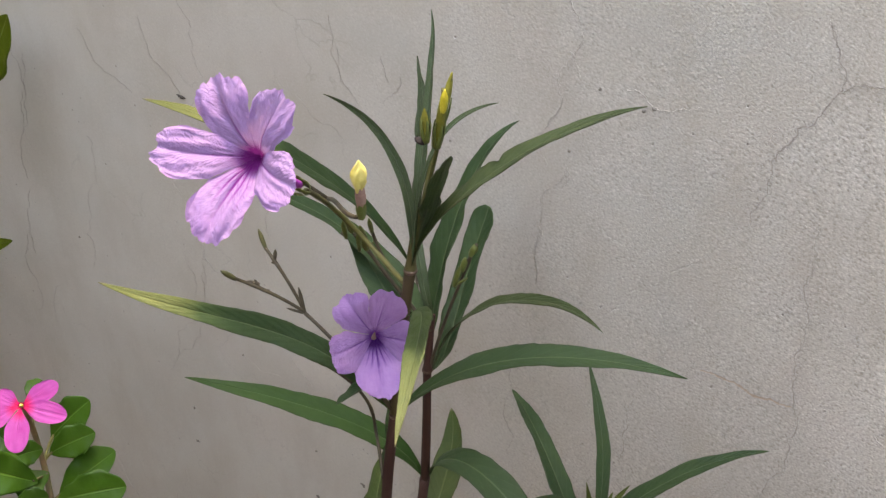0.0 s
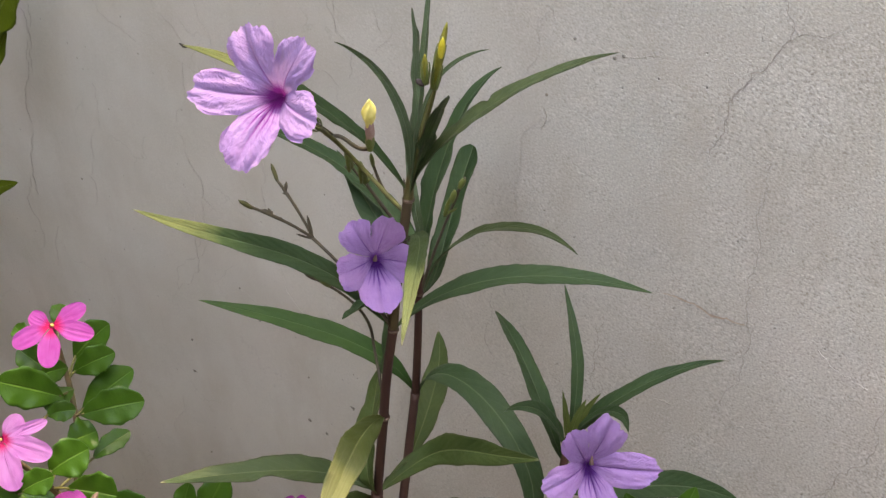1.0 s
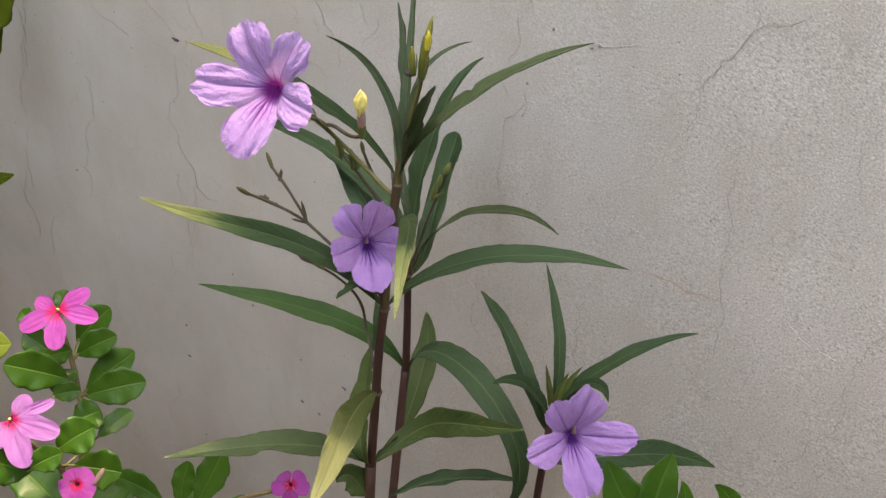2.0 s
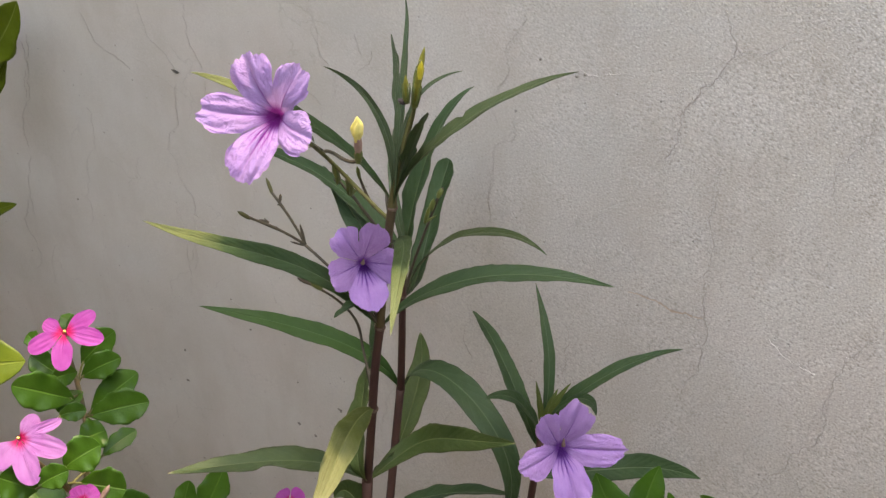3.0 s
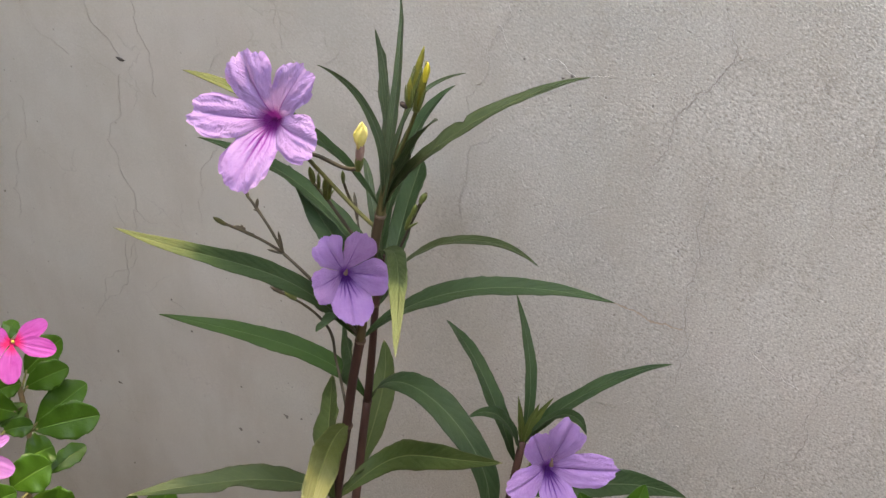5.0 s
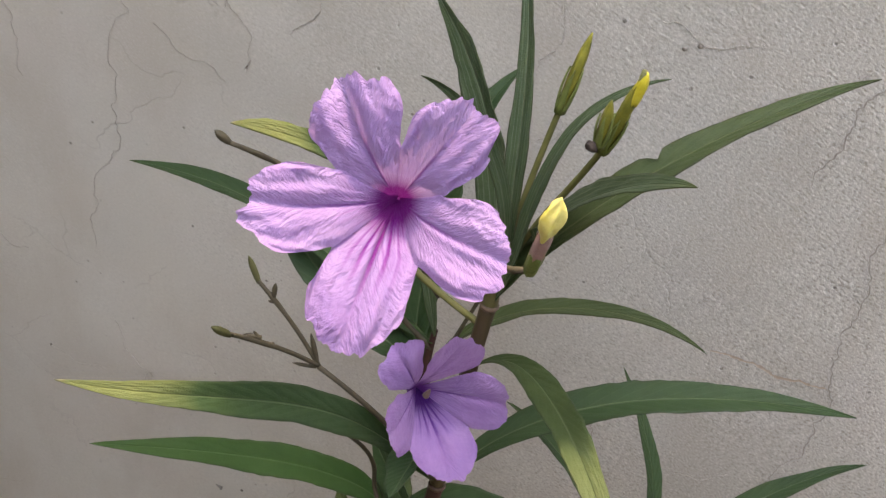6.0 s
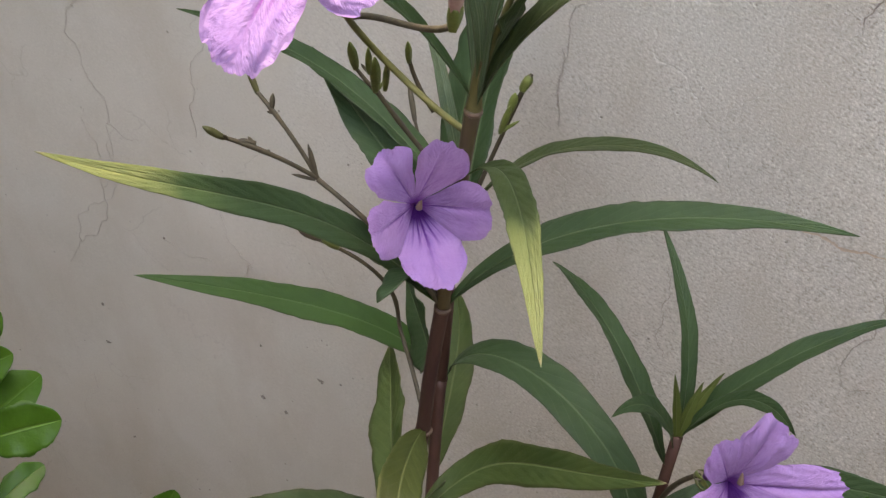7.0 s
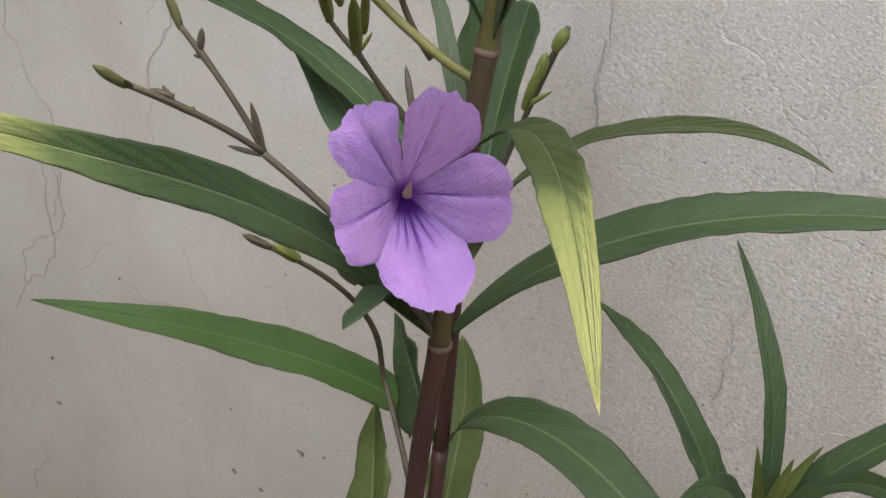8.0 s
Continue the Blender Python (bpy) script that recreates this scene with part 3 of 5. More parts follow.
def furled(parent, root, a, b, r, mat, name, label, seed):
    """A bud of soft folded petals: a crumpled, twisted body whose outer fold hangs over to one side."""
    rnd = random.Random(seed)
    a, b = Vector(a), Vector(b)
    d = (b - a).normalized()
    e1 = d.orthogonal().normalized()
    e2 = d.cross(e1)
    off = rnd.uniform(0, 30)
    bm = bmesh.new()
    rings = []
    n, m = 22, 28
    for i in range(n + 1):
        s = i / n
        body = (0.50 + 0.62 * math.sin(math.pi * min(1.0, s * 0.95 + 0.03)) ** 1.3) * (1 - max(0.0, (s - 0.72) / 0.28) ** 2.5 * 0.72)
        row = []
        for k in range(m):
            th = 2 * math.pi * k / m
            fold = 0.20 * math.cos(2 * th + 2.6 * s + off) + 0.11 * math.cos(5 * th - 3.0 * s)
            fold += 0.22 * noise.noise(Vector((math.cos(th) * 1.6 + off, math.sin(th) * 1.6, s * 4.5)))
            waist = -0.30 * math.exp(-((s - 0.40) / 0.07) ** 2) * (0.5 + 0.5 * math.cos(th - 1.0))
            row.append(bm.verts.new(own(root, a.lerp(b, s) + d * 0.0012 * s * math.cos(th + off) + (e1 * math.cos(th) + e2 * math.sin(th)) * r * body * (1 + fold + waist))))
        rings.append(row)
    for i in range(n):
        for k in range(m):
            bm.faces.new((rings[i][k], rings[i][(k + 1) % m], rings[i + 1][(k + 1) % m], rings[i + 1][k]))
    bm.faces.new(rings[0][::-1])
    bm.faces.new(rings[-1])
    return part(name, bm, mat, parent, label)


def bud_shape(s):
    return 0.45 + 0.55 * math.sin(math.pi * min(1, s * 0.9 + 0.1)) ** 0.8 if s < 0.55 else max(0.05, math.cos((s - 0.55) / 0.45 * 1.5) ** 0.8)


def petal(parent, root, centre, axis, tip, width, mat, rim, seed, crinkle, cup=0.10, notch=0.05, square=0.2, free=False, reach_to=(0.8, 0.8), notches=(0.45, 0.45), throat=None, ribbed=0.0):
    """One lobe of a trumpet: joined to its neighbours at the neck, then an obovate, puckered blade with a ragged end."""
    rnd = random.Random(seed)
    c, tip, axis = Vector(centre), Vector(tip), Vector(axis).normalized()
    d = tip - c
    flat = (d - axis * d.dot(axis))
    e = flat.normalized()
    lat = axis.cross(e).normalized()
    size = d.length
    deep = 0.0015 if free else (0.020 if throat else 0.016)
    inward = Vector(throat).normalized() if throat else -axis
    c0 = c + e * rim * (0.7 if free else 0.06) + inward * deep
    c1 = c + e * (rim + size * (0.02 if free else 0.06)) + inward * deep * (0.35 if free else 0.40)
    c2 = c + e * (rim + size * 0.40) + axis * (d.dot(axis) * 0.4 + size * cup)
    fine = not free and crinkle > 0.05
    nu, nv = (12, 22) if free else ((34, 72) if fine else (18, 40))
    ph = [rnd.uniform(0, 6.28) for _ in range(6)]
    off = Vector((rnd.uniform(0, 50), rnd.uniform(0, 50), 0))
    ragged = 0.0 if free else 1.0
    lean = rnd.uniform(-0.05, 0.05)
    bm = bmesh.new()
    uvl = bm.loops.layers.uv.new("UVMap")
    grid = []
    for i in range(nv + 1):
        row = []
        for j in range(-nu, nu + 1):
            u, v = j / nu, i / nv
            edge = 0.06 * noise.noise(Vector((u * 2.2 + off.x, 4.0, off.y))) + (0.030 + 0.3 * max(0, crinkle - 0.03)) * noise.noise(Vector((u * 6.0 + off.y, 8.0, off.x)))
            edge += (0.016 + 0.12 * max(0, crinkle - 0.035)) * noise.noise(Vector((u * 15.0 + off.x, 1.0, off.y)))
            reach = 1 - square * (1 - math.sqrt(max(0.0, 1 - 0.98 * min(1.0, abs(u - lean * (1 - u * u))) ** 2))) + v * v * ragged * (notch * math.sin(2.1 * u + ph[0]) + edge)
            vv = v * reach
            w = 1 - vv
            p = c0 * w ** 3 + c1 * 3 * w * w * vv + c2 * 3 * w * vv * vv + tip * vv ** 3
            dep = max(0.0, -(p - c).dot(axis))
            core = c - inward * (dep / inward.dot(axis))
            r = max((p - core - axis * (p - core).dot(axis)).length, rim * 0.3)
            if free:
                grow = min(max((v - 0.10) / 0.72, 0.0), 1.0)
                grow = (grow * grow * (3 - 2 * grow)) ** 1.2
                hw = rim * 0.5 * (1 - grow) + width * 0.5 * grow
            else:
                r_n = size * (notches[1] if u > 0 else notches[0])
                wide = reach_to[1] if u > 0 else reach_to[0]
                k = min(max((r - r_n) / (0.40 * size), 0.0), 1.0)
                hw = wide * min(r, r_n)
                hw += (width * 0.5 - hw) * k * k * (3 - 2 * k)
                hw *= 1 + v * (0.07 * noise.noise(Vector((v * 4.0 + off.x, 2.0 + (u > 0), off.y))) + 0.035 * noise.noise(Vector((v * 11.0, off.y + (u > 0), off.x))))
            hw *= 1 - (0.06 if free else 0.03) * max(0, (v - 0.7) / 0.3) ** 2
            q = off + Vector((u * 2.2, v * 1.6, 0))
            ease = min(1, max(0, (v - 0.2) * 1.6))
            lift = size * crinkle * ease * (noise.noise(q * 1.2) * 1.1 + 0.35 * noise.noise(Vector((u * 5 + off.x, v * 4.0, 3.0))))
            lift += size * crinkle * 0.9 * noise.noise(Vector((u * 4 + off.x, v * 5, 6.0))) * abs(u) ** 2 * ease
            if not free:
                # puckers that fan out from the middle of the blade towards the margin
                px, py = u * hw / size, vv - 0.22
                th, rad = math.atan2(px, max(py, 0.02)), math.hypot(px, py)
                warp = 0.5 * noise.noise(Vector((th * 3 + off.x, rad * 6, off.y)))
                fan = noise.noise(Vector((th * 8.0 + warp * 1.5 + off.y, rad * 9.0 + off.x, 1.0))) + 0.6 * noise.noise(Vector((th * 17.0 + warp * 3 + off.x, rad * 15.0, 5.0)))
                lift += size * crinkle * 0.21 * fan * ease * (0.35 + 0.65 * min(1, rad / 0.55))
                lift += size * crinkle * 0.16 * noise.noise(Vector((u * 6.5 + off.y, v * 13.0 + off.x, 12.0))) * ease
                lift += size * 0.040 * math.sin(math.pi * abs(u)) * ease
                # ridges that run from the tube on to the lip
                lift -= size * ribbed * math.cos(7 * math.pi * u) * max(0.0, 1 - (u / 0.62) ** 2) * max(0.0, 1 - ((v - 0.30) / 0.22) ** 2)
            lift += -size * (0.012 if free else 0.055) * math.exp(-((u / (0.11 if free else 0.085)) ** 2)) * math.sin(math.pi * min(1, max(0, v - 0.12) * 1.15)) + size * 0.03 * u * u * v
            row.append(bm.verts.new(own(root, p + lat * (u * hw) + axis * lift)))
        grid.append(row)
    for i in range(nv):
        for j in range(2 * nu):
            f = bm.faces.new((grid[i][j], grid[i][j + 1], grid[i + 1][j + 1], grid[i + 1][j]))
            for lp, (a, b) in zip(f.loops, ((i, j), (i, j + 1), (i + 1, j + 1), (i + 1, j))):
                lp[uvl].uv = (b / (2 * nu), a / nv)
    return part("petal", bm, mat, parent)


def trumpet(plant, centre, axis, tips, widths, heel, mat, rim, crinkle, seed, label, name="flower", tube_mat=None, cup=0.10, square=0.17, notch=0.03, free=False, lip=None, lip_at=(), notches=(0.45,) * 5, throat=None):
    """A flower: its tube is the part, the five lobes, the calyx and the stamens belong to it."""
    c, axis, heel = Vector(centre), Vector(axis).normalized(), Vector(heel)
    back = (c - heel).length
    mid = c - axis * back * 0.5
    inward = Vector(throat).normalized() if throat else -axis
    pts, tang, _ = along([heel, mid, c + inward * 0.026, c + inward * (0.0012 if free else (0.0185 if throat else 0.0145))], 18)
    side = sides(tang, 0.0)
    bm = bmesh.new()
    rings = []
    for i in range(19):
        s = i / 18
        r = 0.0018 + (rim * (0.98 if free else 0.60) - 0.0018) * s ** 2.0
        b = side[i].cross(tang[i])
        rings.append([bm.verts.new(own(plant, pts[i] + (side[i] * math.cos(a) + b * math.sin(a)) * r)) for a in (2 * math.pi * k / 20 for k in range(20))])
    for i in range(18):
        for k in range(20):
            bm.faces.new((rings[i][k], rings[i][(k + 1) % 20], rings[i + 1][(k + 1) % 20], rings[i + 1][k]))
    bm.faces.new(rings[0][::-1])
    ob = part(name, bm, tube_mat or M_TUBE, plant, label)
    e1 = axis.orthogonal().normalized()
    e2 = axis.cross(e1)
    turn = [math.atan2((Vector(tp) - c).dot(e2), (Vector(tp) - c).dot(e1)) for tp in tips]
    for k, (tp, w) in enumerate(zip(tips, widths)):
        gaps = sorted((o - turn[k]) % (2 * math.pi) for i, o in enumerate(turn) if i != k)
        joins = [math.tan(min(g * 0.5, 1.0)) * (1.04 if free else 1.03) for g in (2 * math.pi - gaps[-1], gaps[0])]
        petal(ob, plant, c + axis * 0.0003 * k, axis, tp, w, lip if k in lip_at else mat, rim, seed * 10 + k, crinkle, cup=cup, square=square, notch=notch, free=free, reach_to=joins, notches=(notches[k], notches[k - 1]), throat=throat, ribbed=0.016 if k in lip_at else 0.0)
    return ob


def calyx(parent, root, heel, toward, size=0.016, wide=1.0):
    """Five narrow sepals round the heel of a flower."""
    heel, axis = Vector(heel), Vector(toward).normalized()
    e1 = axis.orthogonal().normalized()
    e2 = axis.cross(e1)
    bm = bmesh.new()
    for k in range(5):
        a = 2 * math.pi * k / 5
        out = e1 * math.cos(a) + e2 * math.sin(a)
        lat = axis.cross(out)
        rows = []
        for i in range(7):
            s = i / 6
            p = heel + axis * size * s + out * wide * (0.0022 + 0.0018 * math.sin(s * 2.4))
            hw = 0.0013 * (1 - s) ** 0.7 + 0.0001
            rows.append([bm.verts.new(own(root, p + lat * hw * u + out * 0.0004 * (1 - abs(u)))) for u in (-1, 0, 1)])
        for i in range(6):
            for j in range(2):
                bm.faces.new((rows[i][j], rows[i][j + 1], rows[i + 1][j + 1], rows[i + 1][j]))
    ob = part("calyx", bm, M_GREEN, parent, "green calyx of narrow sepals")
    th = ob.modifiers.new("thickness", "SOLIDIFY")
    th.thickness = 0.0004
    return ob


# ---- setting: wall and ground ----
def wall_mesh():
    """Front face as a gently uneven grid, with thickness and a flat coping line behind."""
    bm = bmesh.new()
    x0, x1, z0, z1 = -3.0, 3.0, GROUND_Z, WALL_TOP
    xs = [x0, -1.8, -1.2] + [-0.95 + 0.0125 * k for k in range(113)] + [0.8, 1.4, x1]
    zs = [z0] + [-0.12 + 0.0125 * k for k in range(97)] + [1.3, 1.7, z1]
    front = [[bm.verts.new((x, 0.0016 * noise.noise(Vector((x * 6, 1.0, z * 6))) + 0.0007 * noise.noise(Vector((x * 22, 5.0, z * 22))), z)) for x in xs] for z in zs]
    for a, b in zip(front, front[1:]):
        for k in range(len(xs) - 1):
            bm.faces.new((a[k], a[k + 1], b[k + 1], b[k]))
    back = [bm.verts.new(p) for p in ((x0, 0.2, z0), (x1, 0.2, z0), (x1, 0.2, z1), (x0, 0.2, z1))]
    bm.faces.new((back[1], back[0], back[3], back[2]))
    bm.faces.new([*front[-1], back[2], back[3]])
    bm.faces.new([r[0] for r in front][::-1] + [back[0], back[3]][:0] + [back[0], back[3]])
    bm.faces.new([r[-1] for r in front] + [back[2], back[1]])
    return bm


GROUND_Z, WALL_TOP = -0.2, 2.08
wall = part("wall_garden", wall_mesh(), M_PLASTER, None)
tagged(wall, "grey-beige rendered garden wall, rough, with hairline cracks", "wall", kind="structure")
gb = bmesh.new()
bmesh.ops.create_grid(gb, x_segments=24, y_segments=24, size=30.0)
for v in gb.verts:
    v.co = Vector((v.co.x, v.co.y, GROUND_Z + 0.004 * noise.noise(v.co * 0.4)))
# plain unseen walls, added to close the yard and shape the light
def plain_wall(name, x0, x1, y0, y1, z1, label, mat=M_SHADE_WALL):
    bm = bmesh.new()
    bmesh.ops.create_cube(bm, size=1.0)
    for v in bm.verts:
        v.co = Vector((x0 + (v.co.x + 0.5) * (x1 - x0), y0 + (v.co.y + 0.5) * (y1 - y0), GROUND_Z + (v.co.z + 0.5) * (z1 - GROUND_Z)))
    bmesh.ops.bevel(bm, geom=bm.edges[:], offset=0.01, segments=1, affect="EDGES")
    ob = part(name, bm, mat, None)
    for p in ob.data.polygons:
        p.use_smooth = False
    return tagged(ob, label, "wall", kind="structure")


# unseen dark wall, added to dim the left of the garden wall
plain_wall("wall_shade_side", -1.35, -1.15, -1.6, -0.003, 2.4, "unseen dark wall added to dim the left side", M_SHADE_WALL_DARK)
# both unseen, added to hide low sky so light falls from above
plain_wall("wall_shade_end", 1.5, 1.7, -1.6, -0.003, 2.1, "unseen plain wall added to cut sky light from the right")
plain_wall("wall_shade_across", -1.147, 1.9, -1.8, -1.6, 2.4, "unseen plain wall added across the yard to block low sky")
ground = tagged(part("ground", gb, M_GROUND, None), "dark garden soil in front of a wall", "ground", kind="structure")


def crack(points, width, mat=M_CRACK, seed=0, rough=0.17, name="crack", label=""):
    """A jagged hairline in the plaster between the given turns (x, z)."""
    rnd = random.Random(seed)
    mat = M_HAIR if mat is M_CRACK and width <= 0.0005 else mat
    pts = [Vector((x, 0, z)) for x, z in points]
    for _ in range(4):
        out = [pts[0]]
        for a, b in zip(pts, pts[1:]):
            d = b - a
            out += [a.lerp(b, rnd.uniform(0.4, 0.6)) + Vector((-d.z, 0, d.x)) * rnd.uniform(-rough, rough), b]
        pts = out
    bm = bmesh.new()
    rows = []
    for i, p in enumerate(pts):
        d = (pts[min(i + 1, len(pts) - 1)] - pts[max(i - 1, 0)]).normalized()
        s = i / (len(pts) - 1)
        hw = width * 0.42 * (0.35 + 0.65 * math.sin(math.pi * s) ** 0.5) * rnd.uniform(0.5, 1.3)
        side = Vector((-d.z, 0, d.x)) * hw
        y = 0.0016 * noise.noise(Vector((p.x * 6, 1.0, p.z * 6))) + 0.0007 * noise.noise(Vector((p.x * 22, 5.0, p.z * 22))) - 0.0004
        rows.append([bm.verts.new(p + side * u + Vector((0, y + (0.0003 if u == 0 else 0), 0))) for u in (-1, 0, 1)])
    for a, b in zip(rows, rows[1:]):
        for j in range(2):
            bm.faces.new((a[j], a[j + 1], b[j + 1], b[j]))
    return part(name, bm, mat, wall, label)


crack([(0.129, 0.979), (0.134, 0.967), (0.142, 0.952), (0.141, 0.944), (0.135, 0.934), (0.13, 0.922), (0.122, 0.917), (0.119, 0.906), (0.111, 0.894), (0.111, 0.882), (0.108, 0.867), (0.104, 0.858), (0.105, 0.85)], 0.0011, seed=0)
crack([(0.141, 0.944), (0.155, 0.951), (0.17, 0.96)], 0.00068, seed=1)
crack([(0.135, 0.862), (0.143, 0.862), (0.144, 0.848), (0.141, 0.831), (0.144, 0.809), (0.144, 0.785), (0.144, 0.77), (0.147, 0.74), (0.147, 0.715), (0.149, 0.689), (0.143, 0.682), (0.145, 0.645)], 0.00094, seed=2)
crack([(0.264, 0.775), (0.246, 0.751), (0.244, 0.72), (0.244, 0.696), (0.235, 0.662), (0.221, 0.631), (0.213, 0.617), (0.205, 0.59)], 0.00094, seed=3)
crack([(0.222, 0.628), (0.235, 0.627), (0.244, 0.614)], 0.00068, seed=4)
crack([(0.241, 0.927), (0.233, 0.922), (0.224, 0.905), (0.215, 0.89), (0.216, 0.876), (0.22, 0.856), (0.225, 0.85)], 0.00068, seed=5)
crack([(-0.013, 0.844), (-0.027, 0.826), (-0.029, 0.803), (-0.032, 0.771), (-0.03, 0.754)], 0.0004, seed=6)
crack([(-0.006, 0.842), (-0.015, 0.83), (-0.013, 0.849)], 0.0004, seed=7)
crack([(0.044, 0.702), (0.04, 0.682), (0.043, 0.667), (0.04, 0.642), (0.046, 0.621)], 0.00068, seed=8)
crack([(-0.048, 0.678), (-0.048, 0.663), (-0.053, 0.634), (-0.046, 0.606), (-0.049, 0.591)], 0.0004, seed=9)
crack([(-0.35, 0.777), (-0.353, 0.74), (-0.373, 0.706), (-0.36, 0.678), (-0.348, 0.664), (-0.349, 0.616), (-0.371, 0.566), (-0.396, 0.532), (-0.415, 0.491)], 0.0005, seed=10)
crack([(-0.383, 0.848), (-0.376, 0.819), (-0.355, 0.803), (-0.348, 0.792)], 0.0004, seed=11)
crack([(-0.458, 0.818), (-0.446, 0.794), (-0.423, 0.787), (-0.404, 0.778)], 0.0004, seed=12)
crack([(-0.538, 0.775), (-0.546, 0.737), (-0.571, 0.68), (-0.574, 0.639)], 0.0004, seed=13)
crack([(-0.194, 0.897), (-0.194, 0.869), (-0.187, 0.851)], 0.0004, seed=14)
crack([(-0.246, 0.846), (-0.243, 0.83), (-0.255, 0.814), (-0.252, 0.789), (-0.257, 0.768), (-0.259, 0.734), (-0.272, 0.705), (-0.275, 0.658)], 0.0004, seed=15)
crack([(-0.189, 0.875), (-0.186, 0.854), (-0.175, 0.844), (-0.176, 0.817)], 0.0004, seed=16)
crack([(-0.137, 0.87), (-0.14, 0.858), (-0.152, 0.846)], 0.0004, seed=17)
crack([(-0.229, 0.829), (-0.213, 0.816), (-0.197, 0.815), (-0.187, 0.807)], 0.0004, seed=18)
crack([(0.023, 0.909), (0.045, 0.903), (0.067, 0.912)], 0.0004, seed=19)
crack([(-0.014, 0.922), (-0.007, 0.908)], 0.0004, seed=20)
crack([(0.087, 0.738), (0.109, 0.74), (0.123, 0.736), (0.146, 0.74)], 0.0022, M_STAIN, 21, 0.1, 'stain', label='rusty brown stain in the plaster')
crack([(0.112, 0.914), (0.109, 0.906)], 0.00068, seed=22)
crack([(-0.032, 0.801), (-0.03, 0.792), (-0.03, 0.768)], 0.0004, seed=23)
crack([(0.145, 0.645), (0.158, 0.654)], 0.00068, seed=24)
crack([(-0.399, 0.518), (-0.381, 0.532), (-0.364, 0.569), (-0.362, 0.619), (-0.369, 0.648)], 0.0004, seed=25)
crack([(-0.317, 0.556), (-0.287, 0.552), (-0.275, 0.553)], 0.0004, seed=26)
crack([(-0.184, 0.59), (-0.176, 0.565)], 0.0004, seed=27)
for k, turns in enumerate((((-0.352, 0.642), (-0.336, 0.635), (-0.324, 0.638)), ((-0.238, 0.572), (-0.248, 0.55)), ((0.195, 0.743), (0.217, 0.733), (0.23, 0.729)),
                           ((0.091, 0.643), (0.105, 0.645), (0.118, 0.657)), ((-0.152, 0.88), (-0.147, 0.863)), ((-0.575, 0.626), (-0.589, 0.586), (-0.59, 0.55)))):
    crack(turns, 0.0004, seed=40 + k)
# many finer hairlines in the smooth part of the coat
rnd = random.Random(77)
for k in range(17):
    x, z = rnd.uniform(-0.62, 0.0), rnd.uniform(0.30, 1.05)
    turns = [(x, z)]
    for _ in range(rnd.randint(2, 4)):
        x, z = x + rnd.uniform(-0.018, 0.018), z - rnd.uniform(0.015, 0.04)
        turns.append((x, z))
    crack(turns, rnd.uniform(0.00030, 0.00050), M_HAIR, seed=300 + k, rough=0.2)


def speck(x, z, w, h, seed):
    """A small chip or dirt mark in the plaster."""
    rnd = random.Random(seed)
    bm = bmesh.new()
    w, h = w * 0.75, h * 0.75
    mid = bm.verts.new((x, -0.0022, z))
    ring = [bm.verts.new((x + w * math.cos(a) * rnd.uniform(0.6, 1.2), -0.0009, z + h * math.sin(a) * rnd.uniform(0.6, 1.2))) for a in (2 * math.pi * k / 11 for k in range(11))]
    for k in range(11):
        bm.faces.new((mid, ring[k], ring[(k + 1) % 11]))
    return part("chip", bm, M_SPECK_DARK if w > 0.004 else M_SPECK, wall)


speck(-0.347, 0.792, 0.0065, 0.0022, 0)
speck(-0.391, 0.458, 0.002, 0.0025, 1)
speck(-0.394, 0.415, 0.004, 0.002, 2)
speck(-0.244, 0.432, 0.003, 0.003, 3)
speck(-0.224, 0.426, 0.003, 0.0025, 4)
speck(-0.295, 0.529, 0.0018, 0.0016, 5)
speck(-0.225, 0.554, 0.0045, 0.002, 6)
speck(-0.241, 0.488, 0.0018, 0.0016, 7)
speck(-0.191, 0.478, 0.005, 0.0018, 8)
speck(-0.174, 0.483, 0.0018, 0.0016, 9)
speck(-0.388, 0.304, 0.0018, 0.0016, 10)
speck(-0.316, 0.557, 0.0018, 0.0016, 11)
speck(-0.19, 0.476, 0.0018, 0.0016, 12)
speck(-0.512, 0.6, 0.0018, 0.0016, 13)
speck(-0.011, 0.859, 0.0018, 0.0016, 14)
speck(0.041, 0.903, 0.0018, 0.0016, 15)
speck(0.007, 0.905, 0.0018, 0.0016, 16)
speck(0.035, 0.9, 0.0018, 0.0016, 17)

# ---- the tall flowering stem ----
plant_a = thing("ruellia_plant", -0.02, -0.2, GROUND_Z, "tall violet-flowered ruellia with narrow dark leaves and brown stem", "plant", "ruellias by the wall")
tube(plant_a, [(-0.02, -0.2, GROUND_Z), (-0.03, -0.2, 0.25), (-0.008, -0.195, 0.66)], 0.0042, 0.0036, M_STEM, label="purple-brown stem", swell=((0.55, 0.3), (0.8, 0.35), (1.0, 0.35)))
tube(plant_a, [(-0.008, -0.195, 0.658), (0.0, -0.1955, 0.732)], 0.0032, 0.0030, M_STEM, swell=((0.0, 0.4), (1.0, 0.4)))
tube(plant_a, [(0.0, -0.1955, 0.731), (0.002, -0.195, 0.765), (0.005, -0.19, 0.801)], 0.0030, 0.0029, M_STEM, swell=((0.0, 0.35), (1.0, 0.4)))
tube(plant_a, [(0.005, -0.19, 0.7995), (0.0065, -0.187, 0.84), (0.010, -0.180, 0.888)], 0.0028, 0.0028, M_STEM_MID, swell=((0.0, 0.35), (1.0, 0.4), (0.66, 0.25)))
